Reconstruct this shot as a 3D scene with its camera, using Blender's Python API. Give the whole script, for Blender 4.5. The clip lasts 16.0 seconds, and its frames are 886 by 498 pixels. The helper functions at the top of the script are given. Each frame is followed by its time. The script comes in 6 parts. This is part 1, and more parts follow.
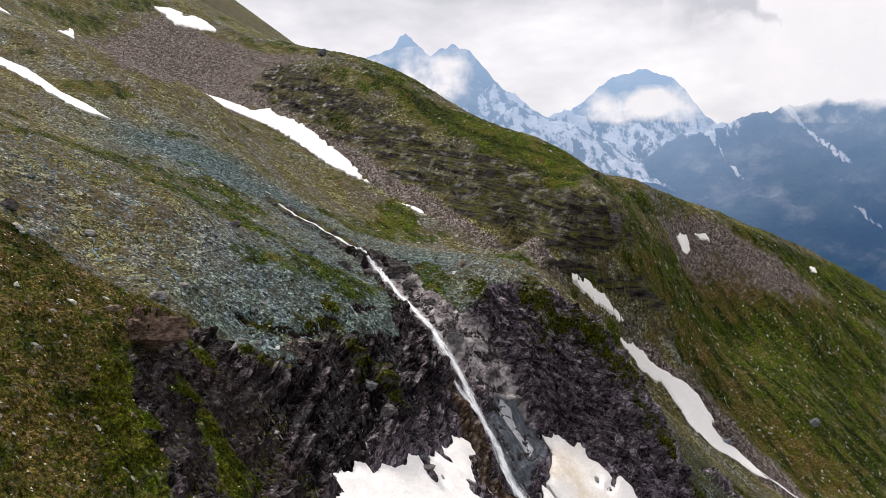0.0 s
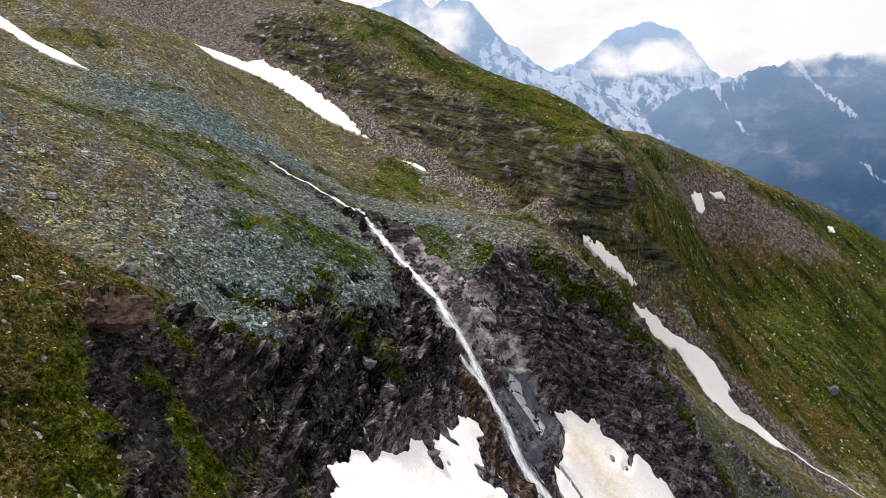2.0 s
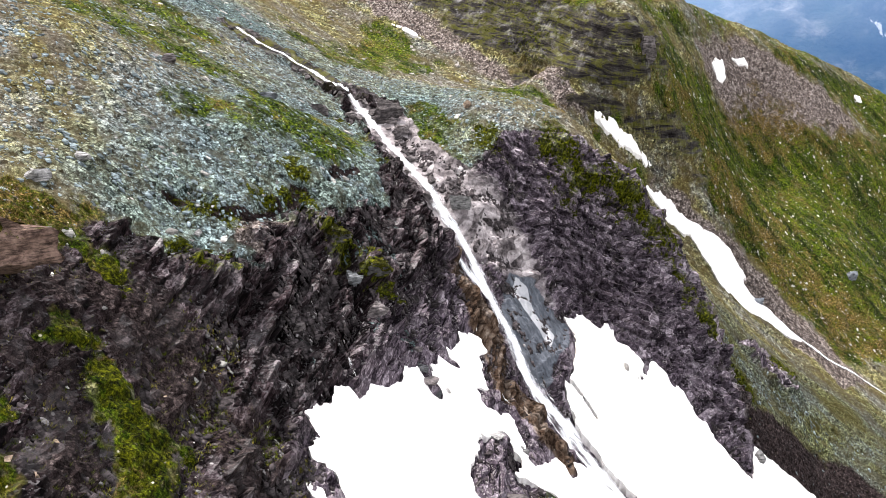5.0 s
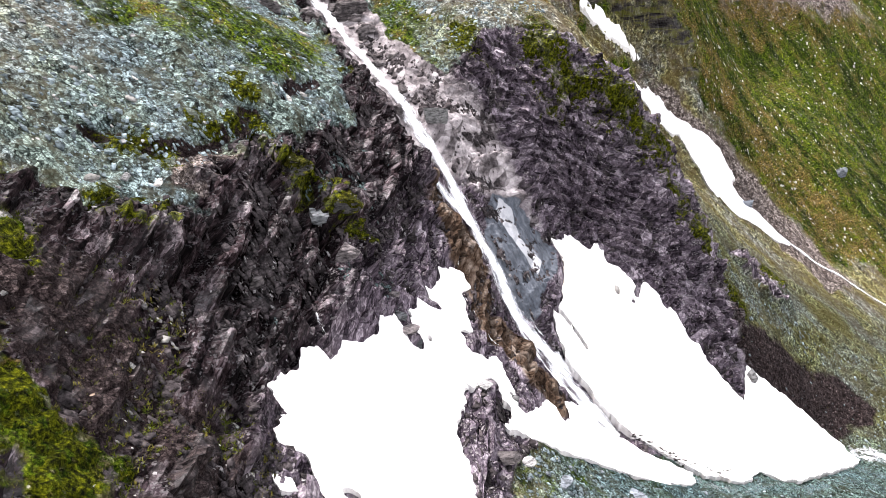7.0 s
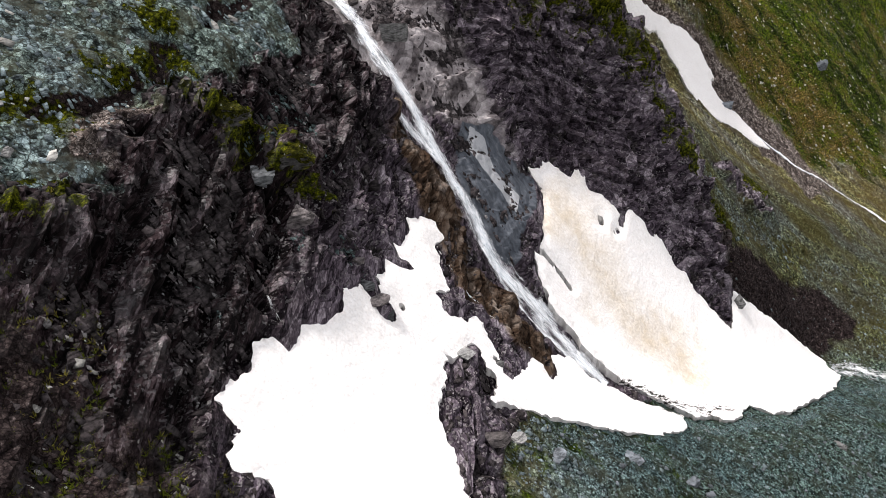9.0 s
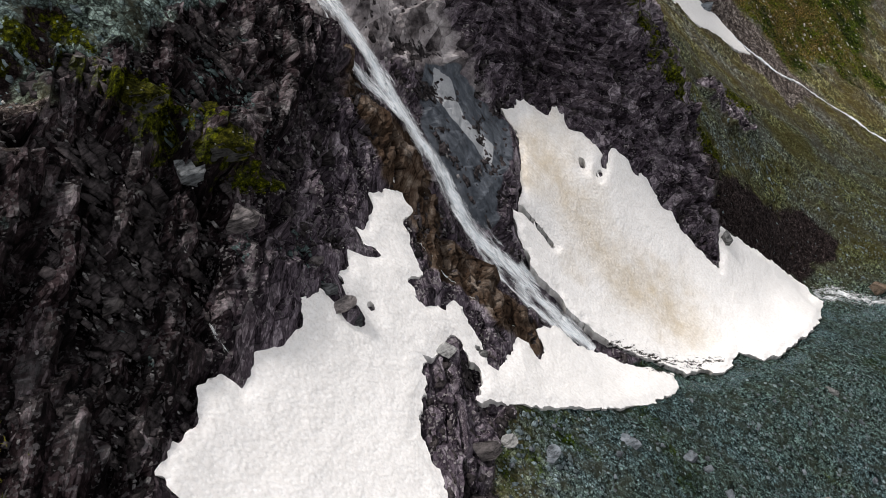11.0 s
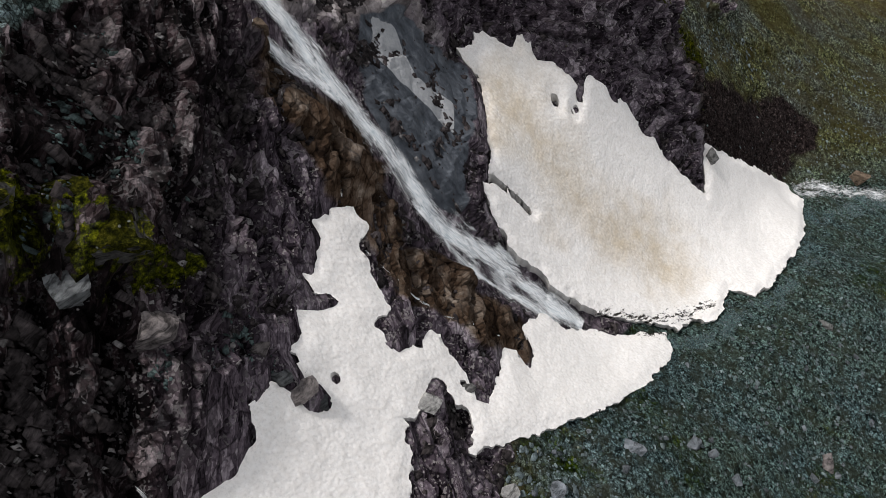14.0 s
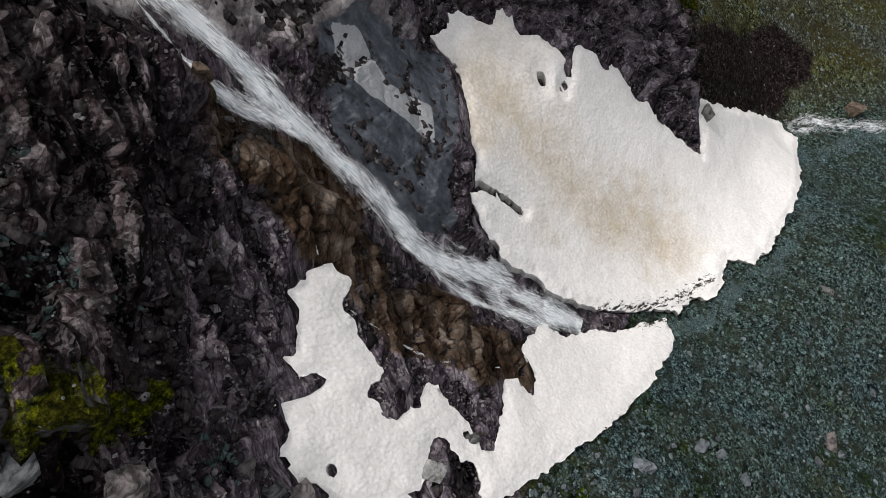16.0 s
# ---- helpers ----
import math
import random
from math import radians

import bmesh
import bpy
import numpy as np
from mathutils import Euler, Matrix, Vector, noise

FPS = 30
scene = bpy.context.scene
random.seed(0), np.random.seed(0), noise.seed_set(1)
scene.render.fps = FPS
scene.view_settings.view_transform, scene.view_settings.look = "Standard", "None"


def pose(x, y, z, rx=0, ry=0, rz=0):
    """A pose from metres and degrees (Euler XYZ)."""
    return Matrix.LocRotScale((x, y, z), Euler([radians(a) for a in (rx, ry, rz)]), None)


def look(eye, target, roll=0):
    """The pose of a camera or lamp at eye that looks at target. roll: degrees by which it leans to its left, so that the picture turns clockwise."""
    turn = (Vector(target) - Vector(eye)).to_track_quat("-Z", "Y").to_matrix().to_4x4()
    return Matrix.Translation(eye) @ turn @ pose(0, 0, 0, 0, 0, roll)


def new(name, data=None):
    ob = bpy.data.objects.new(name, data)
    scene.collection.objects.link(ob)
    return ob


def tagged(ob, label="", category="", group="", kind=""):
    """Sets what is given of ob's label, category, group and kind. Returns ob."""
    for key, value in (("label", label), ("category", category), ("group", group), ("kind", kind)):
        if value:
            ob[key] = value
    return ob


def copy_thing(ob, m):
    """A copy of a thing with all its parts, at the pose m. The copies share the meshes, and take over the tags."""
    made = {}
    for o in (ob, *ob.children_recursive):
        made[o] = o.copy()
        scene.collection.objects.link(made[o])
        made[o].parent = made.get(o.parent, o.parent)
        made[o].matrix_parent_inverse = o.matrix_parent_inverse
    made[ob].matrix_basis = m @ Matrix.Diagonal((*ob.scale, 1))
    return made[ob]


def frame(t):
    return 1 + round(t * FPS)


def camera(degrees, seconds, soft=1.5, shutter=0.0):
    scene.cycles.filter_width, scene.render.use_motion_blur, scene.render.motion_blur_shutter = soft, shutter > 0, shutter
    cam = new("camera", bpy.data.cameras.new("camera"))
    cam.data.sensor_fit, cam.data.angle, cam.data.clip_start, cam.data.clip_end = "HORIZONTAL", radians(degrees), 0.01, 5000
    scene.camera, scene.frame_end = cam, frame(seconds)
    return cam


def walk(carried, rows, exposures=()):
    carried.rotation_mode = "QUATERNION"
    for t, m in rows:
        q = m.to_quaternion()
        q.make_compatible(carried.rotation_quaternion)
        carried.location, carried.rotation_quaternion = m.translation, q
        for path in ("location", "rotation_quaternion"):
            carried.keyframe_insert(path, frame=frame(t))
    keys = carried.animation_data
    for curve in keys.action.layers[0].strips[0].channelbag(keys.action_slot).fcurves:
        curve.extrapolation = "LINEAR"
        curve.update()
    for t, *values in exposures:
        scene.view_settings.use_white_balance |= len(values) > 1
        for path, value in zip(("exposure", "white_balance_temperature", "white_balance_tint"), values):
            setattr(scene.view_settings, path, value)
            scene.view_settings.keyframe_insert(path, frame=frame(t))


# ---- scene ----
cam = camera(64.9, 16.0, 0.6)
PATH = [
    (0, (0.001, 0.001, 59.938), (-0.743, 9.937, 59.090), 0.09),
    (0.5, (-0.254, 1.810, 59.949), (-0.999, 11.733, 58.955), 0.10),
    (1, (-0.499, 3.629, 59.965), (-1.246, 13.534, 58.815), 0.07),
    (1.5, (-0.733, 5.464, 59.976), (-1.482, 15.351, 58.676), 0.07),
    (2, (-0.951, 7.323, 59.979), (-1.707, 17.186, 58.514), 0.03),
    (2.5, (-1.159, 9.192, 59.972), (-1.920, 19.030, 58.349), 0.03),
    (3, (-1.347, 11.075, 59.972), (-2.111, 20.884, 58.182), -0.06),
    (3.5, (-1.525, 12.957, 59.997), (-2.286, 22.701, 57.882), -0.11),
    (4, (-1.708, 14.870, 60.083), (-2.450, 24.517, 57.557), -0.11),
    (6.5, (-2.854, 24.454, 60.844), (-3.179, 33.409, 56.404), -0.47),
    (7, (-3.058, 26.440, 60.923), (-3.262, 35.208, 56.118), -0.54),
    (7.5, (-3.264, 28.464, 60.951), (-3.332, 37.043, 55.815), -0.70),
    (8, (-3.461, 30.526, 60.955), (-3.385, 38.890, 55.476), -0.85),
    (8.5, (-3.656, 32.590, 60.966), (-3.443, 40.729, 55.160), -0.84),
    (9, (-3.818, 34.656, 60.992), (-3.468, 42.548, 54.861), -0.89),
    (9.5, (-3.911, 36.738, 61.029), (-3.433, 44.375, 54.591), -0.87),
    (12, (-3.827, 47.361, 61.234), (-2.820, 53.493, 53.398), -0.55),
    (12.5, (-3.701, 49.512, 61.252), (-2.610, 55.303, 53.173), -0.35),
    (13, (-3.492, 51.684, 61.262), (-2.338, 57.131, 52.956), -0.35),
    (13.5, (-3.230, 53.841, 61.267), (-2.032, 58.931, 52.743), -0.12),
    (14, (-2.922, 55.989, 61.253), (-1.693, 60.717, 52.527), -0.00),
    (14.5, (-2.584, 58.119, 61.215), (-1.341, 62.475, 52.300), 0.31),
    (15, (-2.212, 60.240, 61.163), (-0.966, 64.229, 52.078), 0.48),
    (15.5, (-1.813, 62.332, 61.114), (-0.576, 65.935, 51.868), 1.09),
    (16, (-1.414, 64.415, 61.088), (-0.205, 67.630, 51.696), 1.61),
]
walk(cam, [(t, look(eye, target, roll)) for t, eye, target, roll in PATH],
     [(0, -0.06, 6550, 16), (3, 0.3, 6550, 16), (4.2, 0.8, 6500, 16), (6.5, 1.4, 6350, 19), (7.2, 1.18, 6350, 19), (9, 0.1, 6450, 16), (9.7, -0.1, 6450, 15), (12, -0.6, 6400, 13), (14, -0.66, 6400, 13), (16, -0.7, 6400, 13)])

# ---- sky and light: bright overcast, the sun a wide glow ahead behind cloud ----
world = bpy.data.worlds.new("overcast_sky")
scene.world = world
world.use_nodes = True
wt = world.node_tree
wt.nodes.clear()
w_out, w_bg = wt.nodes.new("ShaderNodeOutputWorld"), wt.nodes.new("ShaderNodeBackground")
w_sky, w_tc = wt.nodes.new("ShaderNodeTexSky"), wt.nodes.new("ShaderNodeTexCoord")
w_sky.sky_type, w_sky.sun_disc = "NISHITA", False
w_sky.sun_elevation, w_sky.sun_rotation = radians(56), radians(-46)
w_map, w_n, w_ramp = wt.nodes.new("ShaderNodeMapping"), wt.nodes.new("ShaderNodeTexNoise"), wt.nodes.new("ShaderNodeValToRGB")
w_map.inputs["Scale"].default_value = (1.0, 1.0, 2.4)
w_map.inputs["Location"].default_value = (0.35, 0.1, 0.2)
w_n.inputs["Scale"].default_value, w_n.inputs["Detail"].default_value, w_n.inputs["Roughness"].default_value = 3.2, 6, 0.55
w_ramp.color_ramp.elements[0].position, w_ramp.color_ramp.elements[0].color = 0.34, (0.82, 0.84, 0.87, 1)
w_ramp.color_ramp.elements[1].position, w_ramp.color_ramp.elements[1].color = 0.6, (1.35, 1.35, 1.34, 1)
w_dim, w_mix = wt.nodes.new("ShaderNodeVectorMath"), wt.nodes.new("ShaderNodeMix")
w_dim.operation = "SCALE"
w_dim.inputs["Scale"].default_value = 0.1
w_mix.data_type = "RGBA"
w_mix.inputs["Factor"].default_value = 0.88
wt.links.new(w_tc.outputs["Generated"], w_map.inputs["Vector"])
wt.links.new(w_map.outputs["Vector"], w_n.inputs["Vector"])
wt.links.new(w_n.outputs["Fac"], w_ramp.inputs["Fac"])
wt.links.new(w_sky.outputs["Color"], w_dim.inputs[0])
wt.links.new(w_dim.outputs["Vector"], w_mix.inputs["A"])
wt.links.new(w_ramp.outputs["Color"], w_mix.inputs["B"])
wt.links.new(w_mix.outputs["Result"], w_bg.inputs["Color"])
wt.links.new(w_bg.outputs["Background"], w_out.inputs["Surface"])
w_bg.inputs["Strength"].default_value = 0.85
sun = new("sun", bpy.data.lights.new("sun", "SUN"))
sun.data.energy, sun.data.angle, sun.data.color = 4.4, radians(6), (1.0, 0.96, 0.9)
sun.matrix_world = look((-40, 38, 82), (0, 0, 0))


# ---- materials ----
class Nodes:
    """Short hand for building one node material."""

    def __init__(self, name):
        self.mat = bpy.data.materials.new(name)
        self.mat.use_nodes = True
        self.t = self.mat.node_tree
        self.bsdf, self.out = self.t.nodes["Principled BSDF"], self.t.nodes["Material Output"]
        self.pos = self.t.nodes.new("ShaderNodeNewGeometry").outputs["Position"]

    def put(self, socket, v):
        if isinstance(v, bpy.types.NodeSocket):
            self.t.links.new(v, socket)
        elif isinstance(v, tuple) and len(v) == 3 and socket.type == "RGBA":
            socket.default_value = (*v, 1)
        else:
            socket.default_value = v

    def noise(self, scale, detail=4, rough=0.55, vec=None, dist=0.0, out="Fac"):
        n = self.t.nodes.new("ShaderNodeTexNoise")
        self.put(n.inputs["Vector"], vec or self.pos)
        n.inputs["Scale"].default_value, n.inputs["Detail"].default_value = scale, detail
        n.inputs["Roughness"].default_value, n.inputs["Distortion"].default_value = rough, dist
        return n.outputs[out]

    def cells(self, scale, feature="F1", vec=None, out="Distance", rand=1.0):
        n = self.t.nodes.new("ShaderNodeTexVoronoi")
        n.feature = feature
        self.put(n.inputs["Vector"], vec or self.pos)
        n.inputs["Scale"].default_value, n.inputs["Randomness"].default_value = scale, rand
        return n.outputs[out]

    def stretch(self, scale, rot=(0, 0, 0), vec=None):
        """Coordinates turned first, then scaled along their new axes."""
        turn, size = (self.t.nodes.new("ShaderNodeMapping") for _ in range(2))
        self.put(turn.inputs["Vector"], vec or self.pos)
        turn.inputs["Rotation"].default_value = [radians(a) for a in rot]
        self.put(size.inputs["Vector"], turn.outputs["Vector"])
        size.inputs["Scale"].default_value = scale
        return size.outputs["Vector"]

    def ramp(self, fac, *stops):
        n = self.t.nodes.new("ShaderNodeValToRGB")
        self.put(n.inputs["Fac"], fac)
        while len(n.color_ramp.elements) < len(stops):
            n.color_ramp.elements.new(0.5)
        for e, (p, c) in zip(n.color_ramp.elements, stops):
            e.position, e.color = p, (*c, 1) if isinstance(c, tuple) else (c, c, c, 1)
        return n.outputs["Color"]

    def mix(self, fac, a, b, blend="MIX"):
        n = self.t.nodes.new("ShaderNodeMix")
        n.data_type, n.blend_type = "RGBA", blend
        self.put(n.inputs["Factor"], fac)
        self.put(n.inputs["A"], a)
        self.put(n.inputs["B"], b)
        return n.outputs["Result"]

    def math(self, op, a, b=0.0, c=0.0, clamp=False):
        n = self.t.nodes.new("ShaderNodeMath")
        n.operation, n.use_clamp = op, clamp
        for s, v in zip(n.inputs, (a, b, c)):
            self.put(s, v)
        return n.outputs[0]

    def attr(self, name):
        """Red, green, blue and alpha of a stored mask."""
        n, s = self.t.nodes.new("ShaderNodeAttribute"), self.t.nodes.new("ShaderNodeSeparateColor")
        n.attribute_name = name
        self.t.links.new(n.outputs["Color"], s.inputs["Color"])
        return (*s.outputs[:3], n.outputs["Alpha"])

    def place(self, name):
        n = self.t.nodes.new("ShaderNodeAttribute")
        n.attribute_name = name
        return n.outputs["Vector"]

    def bump(self, height, strength, distance, normal=None):
        n = self.t.nodes.new("ShaderNodeBump")
        n.inputs["Strength"].default_value, n.inputs["Distance"].default_value = strength, distance
        self.put(n.inputs["Height"], height)
        if normal:
            self.put(n.inputs["Normal"], normal)
        return n.outputs["Normal"]

    def facet(self, scale, amount, vec=None, normal=None):
        """A normal that tilts cell by cell, as on broken stone."""
        c, keep = self.cells(scale, vec=vec, out="Color"), normal or self.t.nodes.new("ShaderNodeNewGeometry").outputs["Normal"]
        off, mul, out = (self.t.nodes.new("ShaderNodeVectorMath") for _ in range(3))
        off.operation, mul.operation, out.operation = "SUBTRACT", "MULTIPLY_ADD", "NORMALIZE"
        self.put(off.inputs[0], c)
        off.inputs[1].default_value = (0.5, 0.5, 0.5)
        self.put(mul.inputs[0], off.outputs[0])
        mul.inputs[1].default_value = (amount, amount, amount)
        self.put(mul.inputs[2], keep)
        self.put(out.inputs[0], mul.outputs[0])
        return out.outputs[0]

    def pickn(self, fac, a, b):
        n = self.t.nodes.new("ShaderNodeMix")
        n.data_type = "VECTOR"
        self.put(n.inputs["Factor"], fac)
        self.put(n.inputs[4], a)
        self.put(n.inputs[5], b)
        return n.outputs[1]

    def random(self):
        return self.t.nodes.new("ShaderNodeObjectInfo").outputs["Random"]

    def island(self):
        return self.t.nodes.new("ShaderNodeNewGeometry").outputs["Random Per Island"]

    def done(self, color, rough=0.9, normal=None, spec=0.3):
        self.put(self.bsdf.inputs["Base Color"], color)
        self.put(self.bsdf.inputs["Roughness"], rough)
        self.put(self.bsdf.inputs["Specular IOR Level"], spec)
        if normal:
            self.put(self.bsdf.inputs["Normal"], normal)
        return self.mat


def sharpen(n, mask, ragged, amount=0.55, soft=0.14):
    """A soft mask whose edge is broken up by a noise."""
    v = n.math("ADD", mask, n.math("MULTIPLY", n.math("SUBTRACT", ragged, 0.5), amount))
    return n.math("MULTIPLY_ADD", n.math("SUBTRACT", v, 0.5), 1 / soft, 0.5, clamp=True)


def ground_material():
    n = Nodes("mountain_ground")
    rock, grass, red, moss = n.attr("cover")
    grey, brown, teal, pale = n.attr("stone")
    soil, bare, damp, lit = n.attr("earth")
    rag = n.noise(0.7, 7, 0.65)
    mid, fine, grain = n.noise(0.5, 5, 0.6), n.noise(5.0, 5, 0.7), n.noise(16.0, 3, 0.7)
    # loose stones: cell by cell, in three sizes, dark between
    c1, c2, c3 = (n.math("MULTIPLY", n.cells(k, out="Color"), 1.0) for k in (1.9, 4.2, 9.0))
    gap = n.math("MULTIPLY", n.ramp(n.cells(4.2, "DISTANCE_TO_EDGE"), (0.0, 0.25), (0.1, 1.0)), n.ramp(n.cells(9.0, "DISTANCE_TO_EDGE"), (0.0, 0.5), (0.12, 1.0)))
    pick = n.math("ADD", n.math("MULTIPLY", c1, 0.34), n.math("ADD", n.math("MULTIPLY", c2, 0.4), n.math("MULTIPLY", c3, 0.26)))
    gap = n.math("MULTIPLY", gap, n.ramp(n.cells(1.9, "DISTANCE_TO_EDGE"), (0.0, 0.35), (0.09, 1.0)))
    pick = n.mix(damp, pick, n.math("ADD", n.math("MULTIPLY", c2, 0.42), n.math("MULTIPLY", c3, 0.58)))
    scree = n.ramp(pick, (0.27, (0.02, 0.023, 0.022)), (0.42, (0.12, 0.131, 0.124)), (0.56, (0.27, 0.29, 0.28)), (0.69, (0.58, 0.6, 0.585)))
    scree = n.mix(1.0, scree, gap, "MULTIPLY")
    mud = n.mix(fine, (0.03, 0.024, 0.016), (0.13, 0.105, 0.075))
    scree = n.mix(n.ramp(n.noise(0.8, 6, 0.7), (0.48, 0.0), (0.6, 0.75)), scree, mud)
    scree = n.mix(n.math("MULTIPLY", teal, 0.8, clamp=True), scree, n.mix(1.0, scree, (0.5, 0.79, 0.92), "MULTIPLY"))
    redscree = n.mix(1.0, n.ramp(pick, (0.28, (0.05, 0.039, 0.034)), (0.5, (0.17, 0.138, 0.12)), (0.7, (0.44, 0.385, 0.35))), gap, "MULTIPLY")
    tracks = n.noise(1.0, 6, 0.68, n.stretch((0.05, 0.3, 0.2), (0, 0, 30)))
    scree = n.mix(n.math("MULTIPLY", n.ramp(tracks, (0.42, 0.0), (0.58, 0.7)), n.math("SUBTRACT", 1.0, teal, clamp=True)), scree, mud)
    film = n.noise(1.0, 7, 0.7, n.stretch((0.05, 0.22, 0.16), (0, 0, 36)))
    film = n.math("MULTIPLY", n.ramp(film, (0.4, 0.15), (0.56, 0.9)), n.math("MULTIPLY_ADD", teal, -0.75, 1.0))
    scree = n.mix(film, scree, n.mix(1.0, scree, (0.98, 0.9, 0.36), "MULTIPLY"))
    col = n.mix(sharpen(n, red, rag), scree, redscree)
    # turf, in tufts, with bare earth and pale stones in it
    turf = n.ramp(n.noise(3.4, 6, 0.78), (0.4, (0.0015, 0.0025, 0.0002)), (0.48, (0.016, 0.028, 0.0006)), (0.55, (0.054, 0.086, 0.002)), (0.65, (0.21, 0.25, 0.016)))
    earth = n.ramp(n.noise(4.5, 6, 0.75), (0.4, (0.006, 0.004, 0.001)), (0.51, (0.06, 0.036, 0.008)), (0.62, (0.34, 0.23, 0.085)))
    runs = n.noise(1.0, 6, 0.66, n.stretch((0.05, 0.4, 0.12), (0, 0, 46)))
    turf = n.mix(1.0, turf, n.ramp(runs, (0.38, (0.22, 0.25, 0.3)), (0.5, (0.62, 0.68, 0.7)), (0.6, (1.25, 1.2, 1.1))), "MULTIPLY")
    turf = n.mix(n.ramp(n.math("ADD", n.math("ADD", n.math("MULTIPLY", n.noise(0.3, 7, 0.72), 0.6), n.math("MULTIPLY", runs, 0.4)), n.math("MULTIPLY", red, 0.16)), (0.5, 0.0), (0.64, 0.85)), turf, earth)
    strip = n.noise(1.0, 6, 0.68, n.stretch((0.05, 0.28, 0.2), (0, 0, 40)))
    grass = n.math("ADD", grass, n.math("MULTIPLY", n.math("SUBTRACT", strip, 0.5), 0.9), clamp=True)
    bits = n.math("MULTIPLY", n.ramp(n.cells(1.7), (0.09, 1.0), (0.14, 0.0)), n.ramp(n.noise(0.6, 3), (0.5, 0.0), (0.55, 1.0)))
    turf = n.mix(bits, turf, (0.6, 0.56, 0.42))
    col = n.mix(n.math("MULTIPLY", sharpen(n, grass, rag, 1.0, 0.3), n.ramp(n.noise(2.1, 6, 0.75), (0.36, 0.3), (0.46, 1.0))), col, turf)
    # bedded rock: a tone for each block, bands across the beds, blotches
    bed = n.place("bed")
    big, small, tiny = n.stretch((1.5, 0.5, 0.75), vec=bed), n.stretch((4.4, 1.7, 2.3), vec=bed), n.stretch((11.0, 5.5, 7.0), vec=bed)
    beds = n.noise(1.0, 7, 0.72, n.stretch((2.6, 0.3, 0.5), vec=bed))
    blk, blk2, blk3 = (n.math("MULTIPLY", n.cells(1.0, vec=v, out="Color"), 1.0) for v in (big, small, tiny))
    seam = n.math("MULTIPLY", n.ramp(n.cells(1.0, "DISTANCE_TO_EDGE", big), (0.0, 0.3), (0.04, 1.0)), n.ramp(n.cells(1.0, "DISTANCE_TO_EDGE", small), (0.0, 0.6), (0.07, 1.0)))
    grainy = n.noise(7.0, 5, 0.75)
    mixed = n.math("ADD", n.math("MULTIPLY", beds, 0.32), n.math("ADD", n.math("MULTIPLY", blk2, 0.2), n.math("ADD", n.math("MULTIPLY", blk, 0.22), n.math("ADD", n.math("MULTIPLY", blk3, 0.13), n.math("MULTIPLY", grainy, 0.13)))))
    # one rock in a dark and a lit tone, brightness painted in by place
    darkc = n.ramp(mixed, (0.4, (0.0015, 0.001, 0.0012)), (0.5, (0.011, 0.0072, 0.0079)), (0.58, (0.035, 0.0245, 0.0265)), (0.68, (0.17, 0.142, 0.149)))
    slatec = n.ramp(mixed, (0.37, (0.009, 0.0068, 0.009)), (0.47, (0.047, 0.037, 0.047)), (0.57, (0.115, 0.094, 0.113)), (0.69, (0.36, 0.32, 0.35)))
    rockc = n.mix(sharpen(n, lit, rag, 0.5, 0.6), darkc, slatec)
    rockc = n.mix(1.0, rockc, seam, "MULTIPLY")
    shape = n.t.nodes.new("ShaderNodeSeparateXYZ")
    n.t.links.new(n.t.nodes.new("ShaderNodeNewGeometry").outputs["Normal"], shape.inputs[0])
    rests = n.math("ADD", n.noise(1.3, 5, 0.7), n.math("MULTIPLY", n.math("SUBTRACT", shape.outputs[2], 0.55), 0.35))
    chips = n.math("MULTIPLY", n.ramp(c3, (0.66, 0.0), (0.7, 1.0)), n.ramp(rests, (0.52, 0.0), (0.58, 1.0)))
    chipc = n.mix(c2, (0.03, 0.026, 0.0275), (0.28, 0.262, 0.262))
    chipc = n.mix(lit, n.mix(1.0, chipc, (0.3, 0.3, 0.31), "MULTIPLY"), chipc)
    rockc = n.mix(n.math("MULTIPLY", chips, 0.85), rockc, chipc)
    slabby = n.math("ADD", n.math("MULTIPLY", n.noise(0.8, 8, 0.62), 0.6), n.math("ADD", n.math("MULTIPLY", blk, 0.2), n.math("MULTIPLY", beds, 0.2)))
    greyc = n.ramp(slabby, (0.36, (0.035, 0.03, 0.031)), (0.46, (0.15, 0.134, 0.135)), (0.56, (0.31, 0.285, 0.285)), (0.7, (0.58, 0.55, 0.54)))
    greyc = n.mix(0.5, greyc, seam, "MULTIPLY")
    rockc = n.mix(sharpen(n, grey, rag, 0.9, 0.3), rockc, greyc)
    brownc = n.ramp(n.math("ADD", n.math("MULTIPLY", mixed, 0.5), n.math("MULTIPLY", n.noise(0.9, 7, 0.65), 0.5)), (0.38, (0.01, 0.006, 0.004)), (0.48, (0.05, 0.032, 0.021)), (0.57, (0.1, 0.075, 0.056)), (0.68, (0.25, 0.21, 0.175)))
    rockc = n.mix(sharpen(n, brown, rag, 0.6, 0.25), rockc, n.mix(1.0, brownc, seam, "MULTIPLY"))
    slab = n.ramp(n.noise(1.0, 7, 0.6, n.stretch((0.9, 2.2, 1.2), (0, 0, 52))), (0.34, (0.04, 0.046, 0.055)), (0.56, (0.085, 0.096, 0.112)), (0.74, (0.16, 0.175, 0.195)))
    rockc = n.mix(sharpen(n, bare, rag, 0.35, 0.12), rockc, n.mix(0.25, slab, n.mix(1.0, slab, seam, "MULTIPLY")))
    rockc = n.mix(sharpen(n, pale, n.noise(1.4, 6, 0.65), 0.9, 0.06), rockc, n.mix(fine, (0.2, 0.215, 0.23), (0.46, 0.47, 0.48)))
